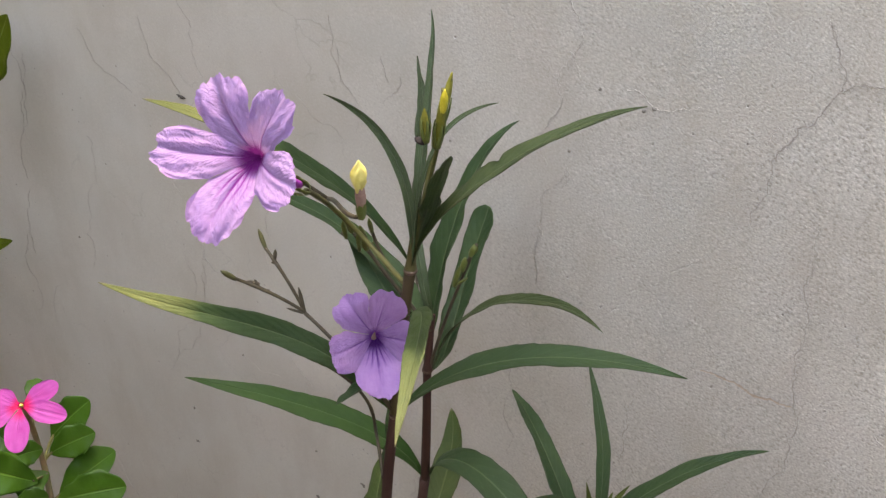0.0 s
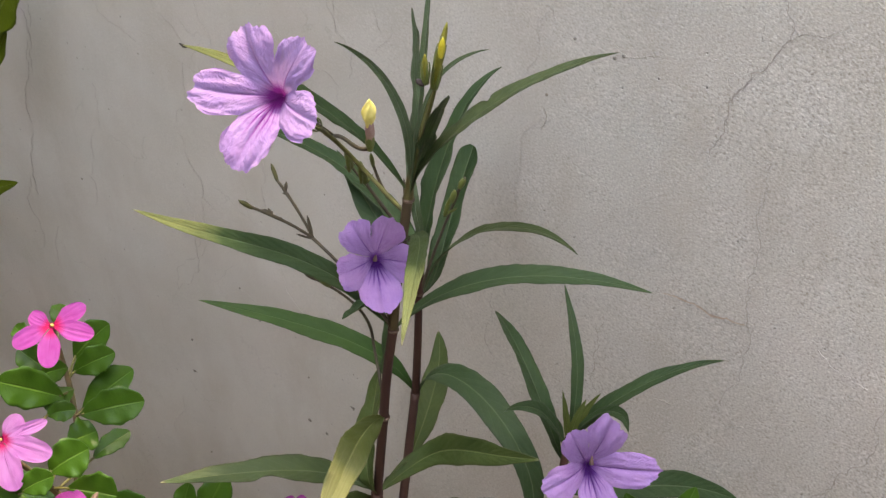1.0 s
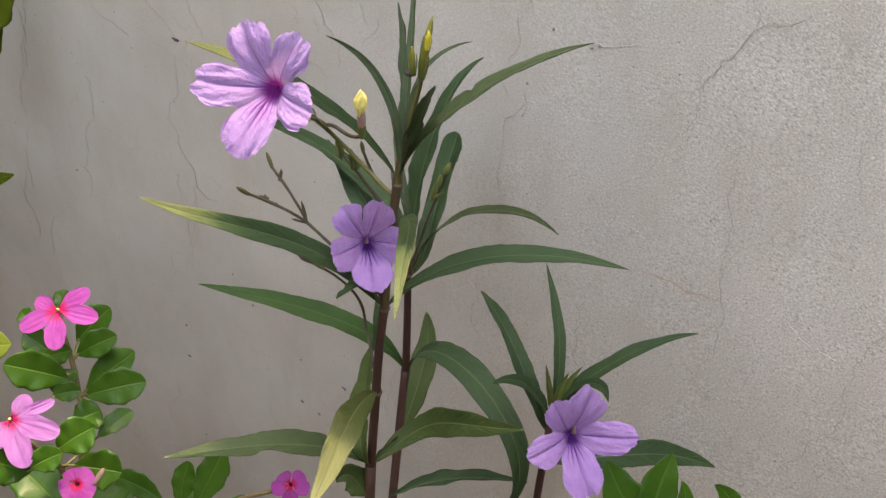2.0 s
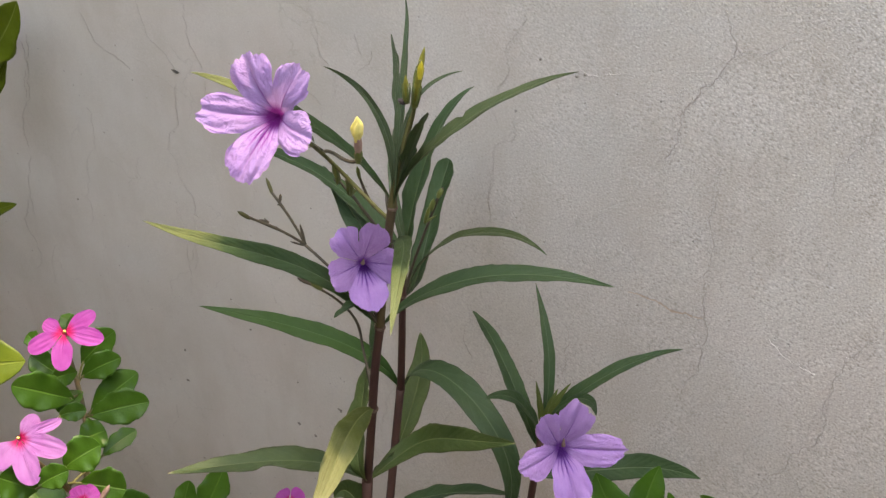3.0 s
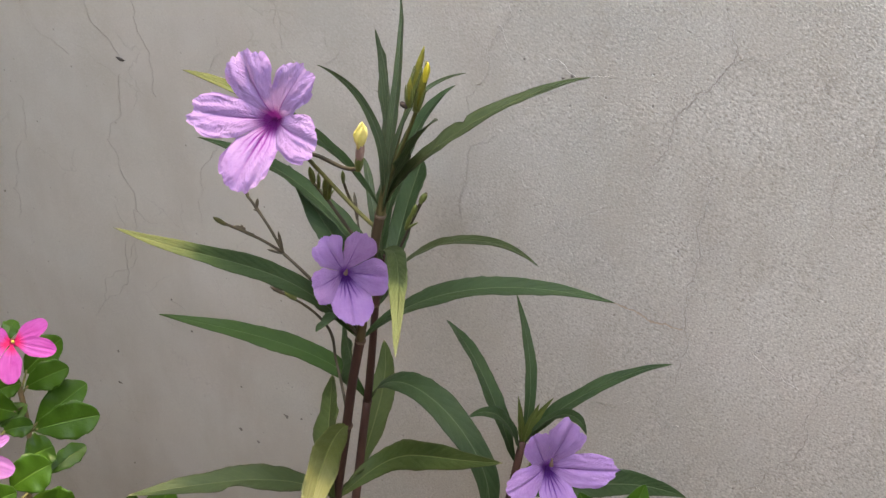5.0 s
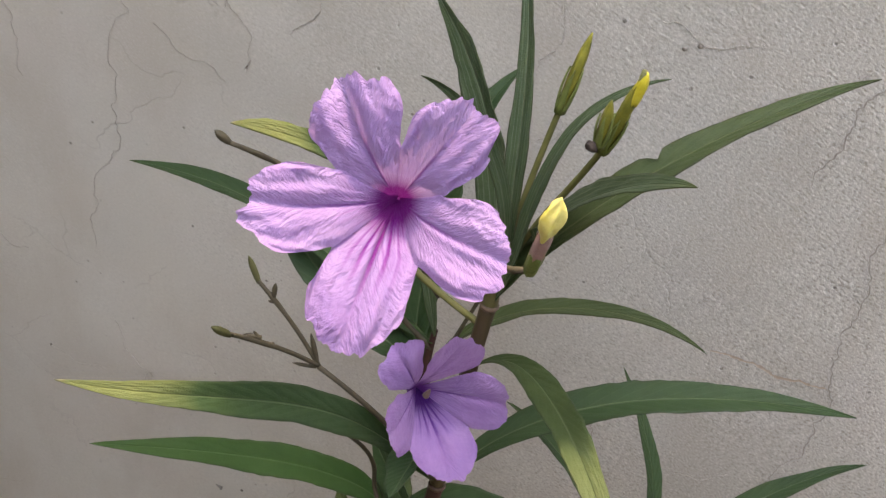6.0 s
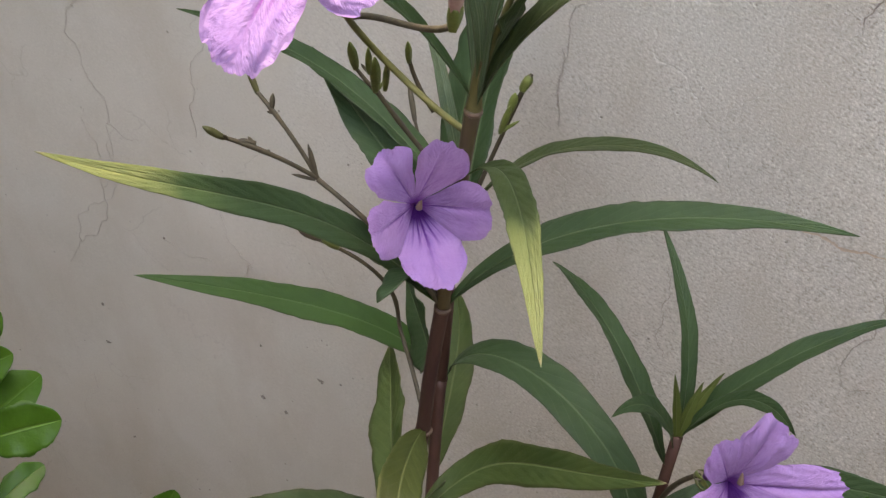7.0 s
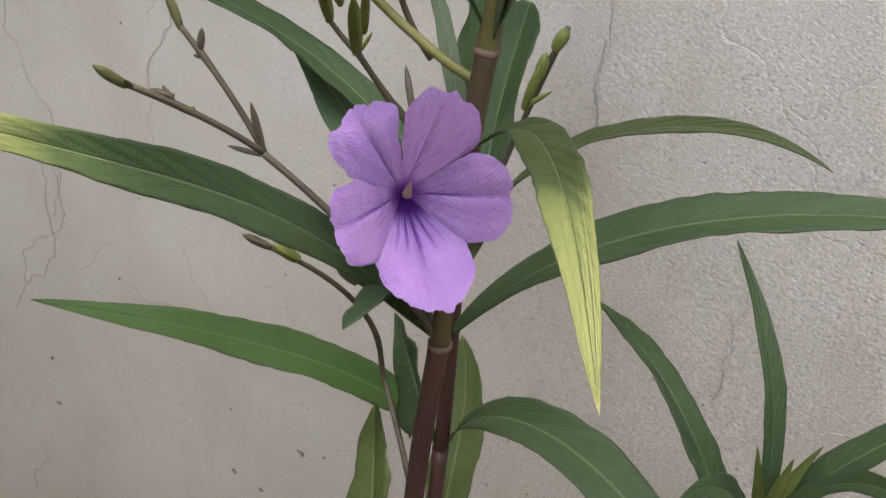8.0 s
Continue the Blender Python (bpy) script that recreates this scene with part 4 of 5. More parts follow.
tube(plant_a, [(0.010, -0.180, 0.887), (0.0104, -0.179, 0.896), (0.0107, -0.178, 0.907)], 0.0029, 0.0014, M_STEM_TOP, swell=((0.0, 0.3),))
for p in ((-0.008, -0.195, 0.66), (0.0005, -0.1953, 0.732), (0.005, -0.19, 0.8), (0.010, -0.18, 0.887)):
    v = Vector(p)
    spindle(plant_a, plant_a, v - Vector((0, 0, 0.0010)), v + Vector((0.0001, 0, 0.0010)), 0.0033, lambda s: 0.93 + 0.12 * math.sin(math.pi * s), M_NODE, "stem_node")
leaf(plant_a, [(0.0051, -0.1900, 0.8001), (-0.0368, -0.1974, 0.8485), (-0.0469, -0.2387, 0.8614), (-0.0890, -0.2831, 0.8998)], 0.0132, 50, M_LEAF_SUN_TIP, seed=65, label='long dark leaf, its pale yellow-green tip partly painted sunlight')
leaf(plant_a, [(0.0057, -0.1907, 0.8003), (0.0237, -0.1639, 0.8355), (0.0820, -0.1521, 0.8590), (0.1398, -0.1422, 0.8578)], 0.0149, 165, M_LEAF, seed=67)
leaf(plant_a, [(0.0105, -0.1799, 0.8870), (0.0201, -0.1856, 0.9303), (0.0694, -0.1625, 0.9773), (0.1052, -0.1379, 0.9858)], 0.0127, 170, M_LEAF_DUSK, seed=69, label='long narrow leaf with a bitten edge', bite=(0.5333, 1, 0.6, 0.016))
leaf(plant_a, [(0.0075, -0.1845, 0.8600), (0.0119, -0.1901, 0.8645), (0.0163, -0.1679, 0.8671), (0.0433, -0.2130, 0.9068), (0.0861, -0.2884, 0.8996)], 0.0108, 160, M_LEAF_HANG, seed=70, label='drooping leaf, its yellow-green end partly painted sunlight')
leaf(plant_a, [(0.0107, -0.1789, 0.8875), (-0.0070, -0.1882, 0.9341), (-0.0363, -0.2322, 0.9756), (-0.0306, -0.2872, 1.0131)], 0.0115, (0.2, -0.3, 0.9), M_LEAF_SUN_TIP, seed=125)
leaf(plant_a, [(0.0104, -0.1798, 0.8870), (0.0172, -0.1790, 0.9382), (-0.0092, -0.1709, 0.9604), (-0.0159, -0.2034, 0.9830)], 0.0050, (0.45, -0.6, 0.66), M_LEAF_UP, seed=127)
leaf(plant_a, [(0.0106, -0.1800, 0.8869), (0.0219, -0.1882, 0.9220), (0.0088, -0.1745, 0.9674), (0.0479, -0.1636, 0.9810)], 0.0060, 45, M_LEAF_UP, seed=128)
leaf(plant_a, [(0.0093, -0.1798, 0.8870), (0.0063, -0.1641, 0.9046), (0.0359, -0.1854, 0.9589), (0.0667, -0.2255, 0.9904)], 0.0131, 150, M_LEAF_UP, seed=130)
leaf(plant_a, [(0.0116, -0.1796, 0.8871), (0.0092, -0.1727, 0.9432), (-0.0001, -0.1407, 0.9834), (-0.0138, -0.1286, 0.9951)], 0.0079, 40, M_LEAF_UP, seed=133)
leaf(plant_a, [(0.0103, -0.1797, 0.8870), (0.0017, -0.1577, 0.9285), (-0.0178, -0.1285, 0.9404), (-0.0510, -0.0922, 0.9462)], 0.0180, 75, M_LEAF_UP, seed=134)
leaf(plant_a, [(-0.0073, -0.1949, 0.6599), (0.0088, -0.1352, 0.6767), (0.0291, -0.1772, 0.7028), (0.1011, -0.1811, 0.7436)], 0.0195, 120, M_LEAF_OLD, seed=72)
leaf(plant_a, [(-0.0080, -0.1945, 0.6603), (-0.0277, -0.2173, 0.6995), (-0.0506, -0.2602, 0.7112), (-0.0875, -0.3001, 0.7126)], 0.0197, 10, M_LEAF_TORN, seed=180, label='torn leaf with a pale tip', bite=(0.57, -1, 0.55, 0.040))
leaf(plant_a, [(0.0007, -0.1948, 0.7323), (0.0077, -0.2314, 0.7600), (0.0329, -0.2734, 0.7627), (0.0522, -0.3250, 0.7770)], 0.0180, 25, M_LEAF_YEL, seed=80, label='yellowing leaf hanging towards the front, sunlit end painted in')
leaf(plant_a, [(-0.0082, -0.1951, 0.6600), (-0.0038, -0.2193, 0.6865), (-0.0264, -0.1801, 0.6964), (-0.0583, -0.1250, 0.6907)], 0.0235, 50, M_LEAF_OLD, seed=74, shape=oval)
leaf(plant_a, [(0.0005, -0.1940, 0.7700), (-0.0043, -0.1827, 0.7599), (-0.0210, -0.1620, 0.7541), (-0.0395, -0.1410, 0.7558)], 0.0222, 75, M_LEAF, seed=85)
leaf(plant_a, [(-0.0002, -0.1949, 0.8101), (-0.0039, -0.1734, 0.8227), (-0.0021, -0.2257, 0.8288)], 0.0200, 145, M_LEAF, seed=90)
leaf(plant_a, [(0.0035, -0.1905, 0.6312), (0.0337, -0.1633, 0.6564), (0.0824, -0.1394, 0.6466)], 0.0190, 20, M_LEAF, seed=5)
leaf(plant_a, [(-0.0099, -0.1994, 0.6312), (-0.0233, -0.1998, 0.6581), (-0.0251, -0.2114, 0.6462)], 0.0200, 40, M_LEAF_OLD, seed=6)
leaf(plant_a, [(-0.0137, -0.1864, 0.6492), (-0.0039, -0.1786, 0.6678), (-0.0009, -0.1723, 0.6726)], 0.0140, 60, M_LEAF_OLD, seed=7)
flower = trumpet(plant_a, (0.0033, -0.2765, 0.9925), (0.23, -0.77, 0.59), [(-0.0148, -0.2649, 1.0177), (0.0162, -0.2583, 1.0165), (0.0337, -0.2756, 0.9900), (0.0020, -0.2954, 0.9662), (-0.0255, -0.2895, 0.9945)], (0.0248, 0.0215, 0.0238, 0.0250, 0.0240), (-0.013, -0.226, 0.950), M_LILAC, 0.0048, 0.065, 1, "large crinkled lilac flower in the sun", lip=M_LILAC_LIP, lip_at=(3,), square=0.30, cup=0.03, notches=(0.40, 0.33, 0.32, 0.37, 0.40), throat=(-0.17, 0.95, -0.45))
calyx(flower, plant_a, (-0.0165, -0.2185, 0.942), (0.25, -0.75, 0.75))
flower = trumpet(plant_a, (-0.0005, -0.1960, 0.8495), (0.60, -0.65, 0.46), [(-0.0165, -0.1990, 0.8725), (0.0064, -0.1935, 0.8812), (0.0258, -0.1945, 0.8595), (0.0158, -0.2115, 0.8325), (-0.0070, -0.2225, 0.8540)], (0.0242, 0.0222, 0.0235, 0.0250, 0.0245), (-0.012, -0.182, 0.828), M_LILAC_SMOOTH, 0.0042, 0.034, 2, "smooth violet flower in the shade", tube_mat=M_TUBE_DARK, lip=M_LILAC_SMOOTH_LIP, lip_at=(3,), square=0.34, cup=0.13, notches=(0.45, 0.50, 0.42, 0.45, 0.50))
calyx(flower, plant_a, (-0.016, -0.179, 0.822), (0.6, -0.5, 0.5), 0.013)
spindle(flower, plant_a, (-0.0020, -0.1945, 0.8532), (-0.0034, -0.1938, 0.8488), 0.0013, lambda s: 0.2 + 0.8 * s ** 0.8, M_ANTHER, "stamen", "pale cream stamen")
tube(plant_a, [(0.004, -0.189, 0.803), (-0.008, -0.183, 0.81), (-0.016, -0.179, 0.822)], 0.0012, 0.001, M_TWIG, "flower_stalk")
# side shoots with spent buds
twig_side = tube(plant_a, [(0.0050, -0.1900, 0.8001), (-0.0072, -0.1996, 0.8336), (-0.0417, -0.2008, 0.8515)], 0.0012, 0.0009, M_TWIG, "side_shoot", "thin grey-green shoot with spent buds", swell=((1.0, 0.5),))
tube(twig_side, [(-0.042, -0.2, 0.851), (-0.0523, -0.2083, 0.8638), (-0.0665, -0.2225, 0.8756)], 0.0009, 0.0008, M_TWIG, "shoot", n=14, swell=((0.6, 0.8), (0.75, 0.5)), base_of=plant_a)
spindle(twig_side, plant_a, (-0.0655, -0.2215, 0.8744), (-0.0692, -0.2275, 0.8817), 0.0014, bud_shape, M_OLIVE, "bud", "small green bud")
tube(twig_side, [(-0.042, -0.2, 0.851), (-0.052, -0.2, 0.868), (-0.0675, -0.1985, 0.880)], 0.0009, 0.0008, M_TWIG, "shoot", n=14, swell=((0.75, 0.8),), base_of=plant_a)
spindle(twig_side, plant_a, (-0.0668, -0.1985, 0.8788), (-0.0715, -0.1975, 0.8885), 0.0012, bud_shape, M_OLIVE, "bud", "spent brown bud")
spindle(twig_side, plant_a, (-0.0425, -0.2, 0.8515), (-0.0462, -0.199, 0.8645), 0.0010, bud_shape, M_TWIG, "bract")
spindle(twig_side, plant_a, (-0.0610, -0.199, 0.8745), (-0.0610, -0.1975, 0.8805), 0.0010, bud_shape, M_TWIG, "bract")
spindle(twig_side, plant_a, (-0.0425, -0.201, 0.851), (-0.0500, -0.205, 0.8535), 0.0007, bud_shape, M_TWIG, "bract")
spindle(twig_side, plant_a, (-0.0580, -0.2135, 0.8699), (-0.0630, -0.2170, 0.8719), 0.0009, bud_shape, M_TWIG, "bract")
twig = tube(plant_a, [(0.0010, -0.1950, 0.7350), (-0.0126, -0.1848, 0.7611), (-0.0372, -0.1530, 0.7544), (-0.0314, -0.1784, 0.7531), (-0.0073, -0.1659, 0.7851), (-0.0509, -0.1901, 0.8109)], 0.0010, 0.0008, M_TWIG, "side_shoot", swell=((0.55, 0.5),))
# stalks of the large flower and the yellow buds
stalk = tube(plant_a, [(0.009, -0.182, 0.879), (-0.012, -0.170, 0.874), (-0.0440, -0.1600, 0.8850), (-0.0420, -0.1780, 0.9060), (-0.0300, -0.2000, 0.9260), (-0.0165, -0.2185, 0.942)], 0.0013, 0.0012, M_STALK, "flower_stalk", swell=((0.75, 0.5),))
stalk = tube(plant_a, [(-0.0405, -0.1785, 0.9075), (-0.0150, -0.2000, 0.9300), (0.0200, -0.2350, 0.9480), (0.0315, -0.2375, 0.957)], 0.0012, 0.001, M_TWIG, "bud_stalk", n=16)
spindle(stalk, plant_a, (0.0315, -0.2375, 0.956), (0.0330, -0.2390, 0.9645), 0.0021, lambda s: 0.5 + 0.5 * math.sin(math.pi * (0.1 + 0.6 * s)), M_GREEN, "calyx", "green calyx", 5)
spindle(stalk, plant_a, (0.0325, -0.2385, 0.9620), (0.0348, -0.2412, 0.9745), 0.0021, lambda s: 0.75 + 0.25 * math.sin(math.pi * s), M_BUDBASE, "bud", "brownish base of a closed bud", 5)
furled(stalk, plant_a, (0.0343, -0.2408, 0.9715), (0.0368, -0.2433, 0.9868), 0.0025, M_BUD, "bud", "yellow furled bud with a folded flap", 21)
stalk = tube(plant_a, [(0.0105, -0.1800, 0.8870), (0.0106, -0.1701, 0.9248), (0.0164, -0.1653, 0.9543), (0.0211, -0.1611, 0.9837)], 0.0012, 0.0009, M_STALK, "bud_stalk", n=16)
calyx(stalk, plant_a, (0.0172, -0.1648, 0.959), (0.0037, 0.0035, 0.024), 0.016, 0.62)
spindle(stalk, plant_a, (0.0175, -0.1645, 0.961), (0.0214, -0.1608, 0.9868), 0.0017, bud_shape, M_BUDGREEN, "bud", "olive bud with a yellow tip", 5)
stalk = tube(plant_a, [(0.0102, -0.1799, 0.8870), (0.0156, -0.1778, 0.9325), (0.0397, -0.1949, 0.9600), (0.0436, -0.1970, 1.0008)], 0.0012, 0.0009, M_STALK, "bud_stalk", n=16)
calyx(stalk, plant_a, (0.0370, -0.1938, 0.970), (0.0055, -0.0028, 0.022), 0.015, 0.62)
spindle(stalk, plant_a, (0.0375, -0.1940, 0.972), (0.0440, -0.1970, 1.0000), 0.0018, bud_shape, M_BUDGREEN, "bud", "olive bud with a yellow tip", 5)
spindle(stalk, plant_a, (0.0425, -0.1963, 0.9895), (0.0444, -0.1972, 1.0008), 0.0016, bud_shape, M_BUDTIP, "bud_tip", "", 5)
calyx(stalk, plant_a, (0.0365, -0.2003, 0.9755), (0.001, -0.0015, 0.0165), 0.012, 0.55)
spindle(stalk, plant_a, (0.0365, -0.2005, 0.9760), (0.0375, -0.2020, 0.9925), 0.0015, bud_shape, M_BUDGREEN, "bud", "small green bud", 5)
spindle(stalk, plant_a, (0.0360, -0.2010, 0.9750), (0.0338, -0.2040, 0.9785), 0.0015, bud_shape, M_DEAD, "withered_bud", "black withered bud", 4)
twig = tube(plant_a, [(-0.0405, -0.1785, 0.9075), (-0.0550, -0.1950, 0.9300), (-0.0740, -0.2080, 0.9420)], 0.0010, 0.0008, M_TWIG, "side_shoot", n=14, swell=((0.8, 0.8),))
spindle(twig, plant_a, (-0.0735, -0.2075, 0.9415), (-0.0775, -0.2095, 0.9460), 0.0014, bud_shape, M_TWIG, "bud", "spent brown bud")
spindle(twig, plant_a, (-0.0505, -0.1898, 0.8106), (-0.0575, -0.1935, 0.8150), 0.0013, bud_shape, M_TWIG, "bud", "small brown bud")
spindle(twig, plant_a, (-0.0440, -0.1860, 0.8065), (-0.0495, -0.1900, 0.8125), 0.0017, bud_shape, M_GREEN, "bud", "closed green bud", 5)
spindle(twig, plant_a, (-0.0290, -0.1790, 0.7990), (-0.0345, -0.1810, 0.8040), 0.0012, bud_shape, M_TWIG, "bract")
for a, b, r in (((-0.0650, -0.2210, 0.8745), (-0.0690, -0.2215, 0.8742), 0.0006), ((-0.0645, -0.2205, 0.8740), (-0.0640, -0.2235, 0.8775), 0.0006),
                ((-0.0580, -0.2140, 0.8690), (-0.0605, -0.2145, 0.8725), 0.0007), ((-0.0545, -0.2105, 0.8660), (-0.0575, -0.2130, 0.8655), 0.0006),
                ((-0.0665, -0.1985, 0.8785), (-0.0690, -0.1965, 0.8790), 0.0006), ((-0.0590, -0.1990, 0.8735), (-0.0625, -0.2000, 0.8735), 0.0007)):
    spindle(twig_side, plant_a, a, b, r, bud_shape, M_TWIG, "bract")
spindle(stalk, plant_a, (-0.0367, -0.1720, 0.8825), (-0.0328, -0.1780, 0.8977), 0.0012, bud_shape, M_GREEN, 'bud', 'closed green bud', 5)
spindle(stalk, plant_a, (-0.0335, -0.1660, 0.8728), (-0.0288, -0.1720, 0.8898), 0.0012, bud_shape, M_GREEN, 'bud', 'closed green bud', 5)
spindle(stalk, plant_a, (-0.0367, -0.1720, 0.8825), (-0.0400, -0.1720, 0.8854), 0.0006, bud_shape, M_TWIG, 'bract')
stalk = tube(plant_a, [(-0.0100, -0.1715, 0.8745), (-0.0206, -0.1680, 0.8819), (-0.0207, -0.1720, 0.8971)], 0.0009, 0.0008, M_TWIG, 'bud_stalk', n=12)
spindle(stalk, plant_a, (-0.0205, -0.1710, 0.8918), (-0.0186, -0.1750, 0.9030), 0.0012, bud_shape, M_GREEN, 'bud', 'closed green bud', 5)


# ---- the second stem behind it ----
plant_b = thing("ruellia_plant", 0.02, -0.2, GROUND_Z, "slimmer ruellia stem with dark narrow leaves and small buds", "plant", "ruellias by the wall")
tube(plant_b, [(0.02, -0.2, GROUND_Z), (0.01, -0.2, 0.3), (-0.007, -0.184, 0.546)], 0.004, 0.0034, M_STEM, label="purple-brown stem", swell=((0.6, 0.3), (1.0, 0.35)))
tube(plant_b, [(-0.007, -0.184, 0.546), (-0.03, -0.128, 0.655), (-0.032, -0.120, 0.676)], 0.0032, 0.0030, M_STEM, swell=((0.6, 0.3), (1.0, 0.35)))
tube(plant_b, [(-0.032, -0.120, 0.675), (-0.029, -0.1203, 0.72), (-0.0272, -0.1210, 0.768)], 0.0030, 0.0025, M_STEM, swell=((0.0, 0.4), (1.0, 0.35)))
tube(plant_b, [(-0.0272, -0.1210, 0.766), (-0.0258, -0.119, 0.79), (-0.0245, -0.1175, 0.805)], 0.0027, 0.0012, M_STEM, swell=((0.0, 0.3),))
for p in ((-0.032, -0.12, 0.675), (-0.0272, -0.1210, 0.766)):
    v = Vector(p)
    spindle(plant_b, plant_b, v - Vector((0, 0, 0.0010)), v + Vector((0, 0, 0.0010)), 0.0030, lambda s: 0.93 + 0.12 * math.sin(math.pi * s), M_NODE, "stem_node")
leaf(plant_b, [(-0.0322, -0.1202, 0.6750), (-0.0389, -0.1305, 0.7231), (-0.0885, -0.1631, 0.7417), (-0.1387, -0.2051, 0.7640)], 0.0158, 30, M_LEAF_GREEN, seed=66)
leaf(plant_b, [(-0.0302, -0.1187, 0.6755), (-0.0080, -0.1268, 0.7646), (0.1277, -0.1610, 0.7113), (0.0706, -0.1547, 0.6254)], 0.0195, 160, M_LEAF, seed=77)
leaf(plant_b, [(-0.0251, -0.1190, 0.7648), (-0.0309, -0.0917, 0.8041), (0.0463, -0.1096, 0.8563), (0.0841, -0.1218, 0.8453)], 0.0103, 170, M_LEAF_DUSK, seed=68)
leaf(plant_b, [(-0.0257, -0.1199, 0.7648), (-0.0395, -0.0828, 0.7402), (-0.0587, -0.0495, 0.7648), (-0.0541, -0.0211, 0.8150)], 0.0185, 30, M_LEAF, seed=71, shape=strap)
leaf(plant_b, [(-0.0281, -0.1207, 0.7646), (-0.0517, -0.0868, 0.7964), (-0.0443, -0.0631, 0.8784), (-0.0246, -0.0349, 0.8905)], 0.0238, 30, M_LEAF, seed=129)
leaf(plant_b, [(-0.0244, -0.1206, 0.7996), (-0.0747, -0.0782, 0.7651), (-0.1094, -0.0543, 0.8029), (-0.1632, -0.1270, 0.8487)], 0.0175, 175, M_LEAF, seed=224)
leaf(plant_b, [(-0.0238, -0.1399, 0.6298), (-0.0411, -0.1011, 0.6258), (-0.0431, -0.0678, 0.6493), (-0.0590, -0.0551, 0.6722)], 0.0200, 0, M_LEAF_OLD, seed=75, shape=oval)
stalk = tube(plant_b, [(-0.0266, -0.1201, 0.7652), (-0.0147, -0.1222, 0.8090), (0.0016, -0.1133, 0.8610)], 0.0011, 0.0008, M_TWIG, "bud_stalk", n=14)
tube(stalk, [(-0.0045, -0.1165, 0.845), (-0.0013, -0.1148, 0.8533)], 0.0008, 0.0007, M_TWIG, "shoot", n=6, base_of=plant_b)
spindle(stalk, plant_b, (-0.0013, -0.1148, 0.8533), (0.0016, -0.1133, 0.861), 0.0019, bud_shape, M_GREEN, "bud", "closed green bud", 5)
spindle(stalk, plant_b, (-0.0013, -0.1148, 0.8533), ((-0.0013, -0.1148, 0.8533)[0] + 0.0028, (-0.0013, -0.1148, 0.8533)[1], (-0.0013, -0.1148, 0.8533)[2] + 0.0030), 0.0006, bud_shape, M_GREEN, "bract")
spindle(stalk, plant_b, (-0.0050, -0.1170, 0.843), (-0.0030, -0.1170, 0.853), 0.0017, bud_shape, M_GREEN, "bract", "", 5)
leaf(plant_b, [(-0.0240, -0.1180, 0.8000), (-0.0260, -0.1300, 0.8400), (-0.0450, -0.1050, 0.8620), (-0.0650, -0.0800, 0.8440)], 0.0060, (0.45, -0.6, 0.66), M_LEAF_UP, seed=46)
spindle(stalk, plant_b, (-0.0055, -0.1240, 0.8370), (-0.0015, -0.1240, 0.8520), 0.0014, bud_shape, M_GREEN, "bud", "", 5)
spindle(stalk, plant_b, (-0.0060, -0.1240, 0.8370), (0.0010, -0.1200, 0.8430), 0.0008, bud_shape, M_GREEN, "bract")
stalk = tube(plant_b, [(-0.0245, -0.1190, 0.7950), (-0.0450, -0.1180, 0.8080), (-0.0600, -0.1300, 0.8430)], 0.0012, 0.0010, M_TWIG, "bud_stalk", n=16, swell=((0.7, 0.6), (1.0, 0.6)))
spindle(stalk, plant_b, (-0.0600, -0.1300, 0.8425), (-0.0500, -0.1460, 0.8705), 0.0021, bud_shape, M_GREEN, "bud", "closed green bud", 5)
tube(stalk, [(-0.0595, -0.1295, 0.8415), (-0.0640, -0.1300, 0.8450), (-0.0680, -0.1320, 0.8520)], 0.0009, 0.0008, M_TWIG, "shoot", n=8, base_of=plant_b)
spindle(stalk, plant_b, (-0.0680, -0.1320, 0.8520), (-0.0620, -0.1450, 0.8730), 0.0019, bud_shape, M_GREEN, "bud", "closed green bud", 5)
spindle(stalk, plant_b, (-0.0595, -0.1295, 0.8420), (-0.0560, -0.1270, 0.8490), 0.0007, bud_shape, M_GREEN, "bract")
stalk = tube(plant_b, [(-0.0260, -0.1190, 0.7800), (-0.0600, -0.0850, 0.7650), (-0.0800, -0.0620, 0.7780)], 0.0010, 0.0008, M_TWIG, "bud_stalk", n=12)
spindle(stalk, plant_b, (-0.0800, -0.0620, 0.7775), (-0.0885, -0.0535, 0.7930), 0.0014, bud_shape, M_TWIG, "bud")
leaf(plant_b, [(-0.0255, -0.1205, 0.7850), (-0.0699, -0.0950, 0.7687), (-0.1007, -0.0780, 0.7820), (-0.1326, -0.0700, 0.8083)], 0.0205, (0.45, -0.6, 0.66), M_LEAF, seed=71, label='broad twisted half of a drooping leaf')

# ---- the young shoot with a low flower ----
plant_c = thing("ruellia_plant", 0.06, -0.16, GROUND_Z, "young ruellia shoot with pointed leaves and one violet flower", "plant", "ruellias by the wall")
tube(plant_c, [(0.06, -0.16, GROUND_Z), (0.07, -0.15, 0.3), (0.0825, -0.132, 0.597), (0.089, -0.124, 0.706)], 0.0036, 0.0026, M_STEM, label="purple-brown stem", swell=((0.75, 0.3), (0.97, 0.3)))
leaf(plant_c, [(0.0875, -0.1260, 0.6860), (0.0793, -0.1300, 0.7100), (0.0727, -0.1338, 0.7498), (0.0348, -0.1113, 0.7641), (0.0053, -0.0810, 0.7394)], 0.0146, 160, M_LEAF, seed=229)
leaf(plant_c, [(0.0890, -0.1240, 0.7040), (0.0877, -0.1137, 0.7285), (0.0847, -0.1054, 0.7554), (0.0698, -0.0942, 0.7695), (0.0526, -0.0767, 0.7817)], 0.0082, 170, M_LEAF, seed=343)
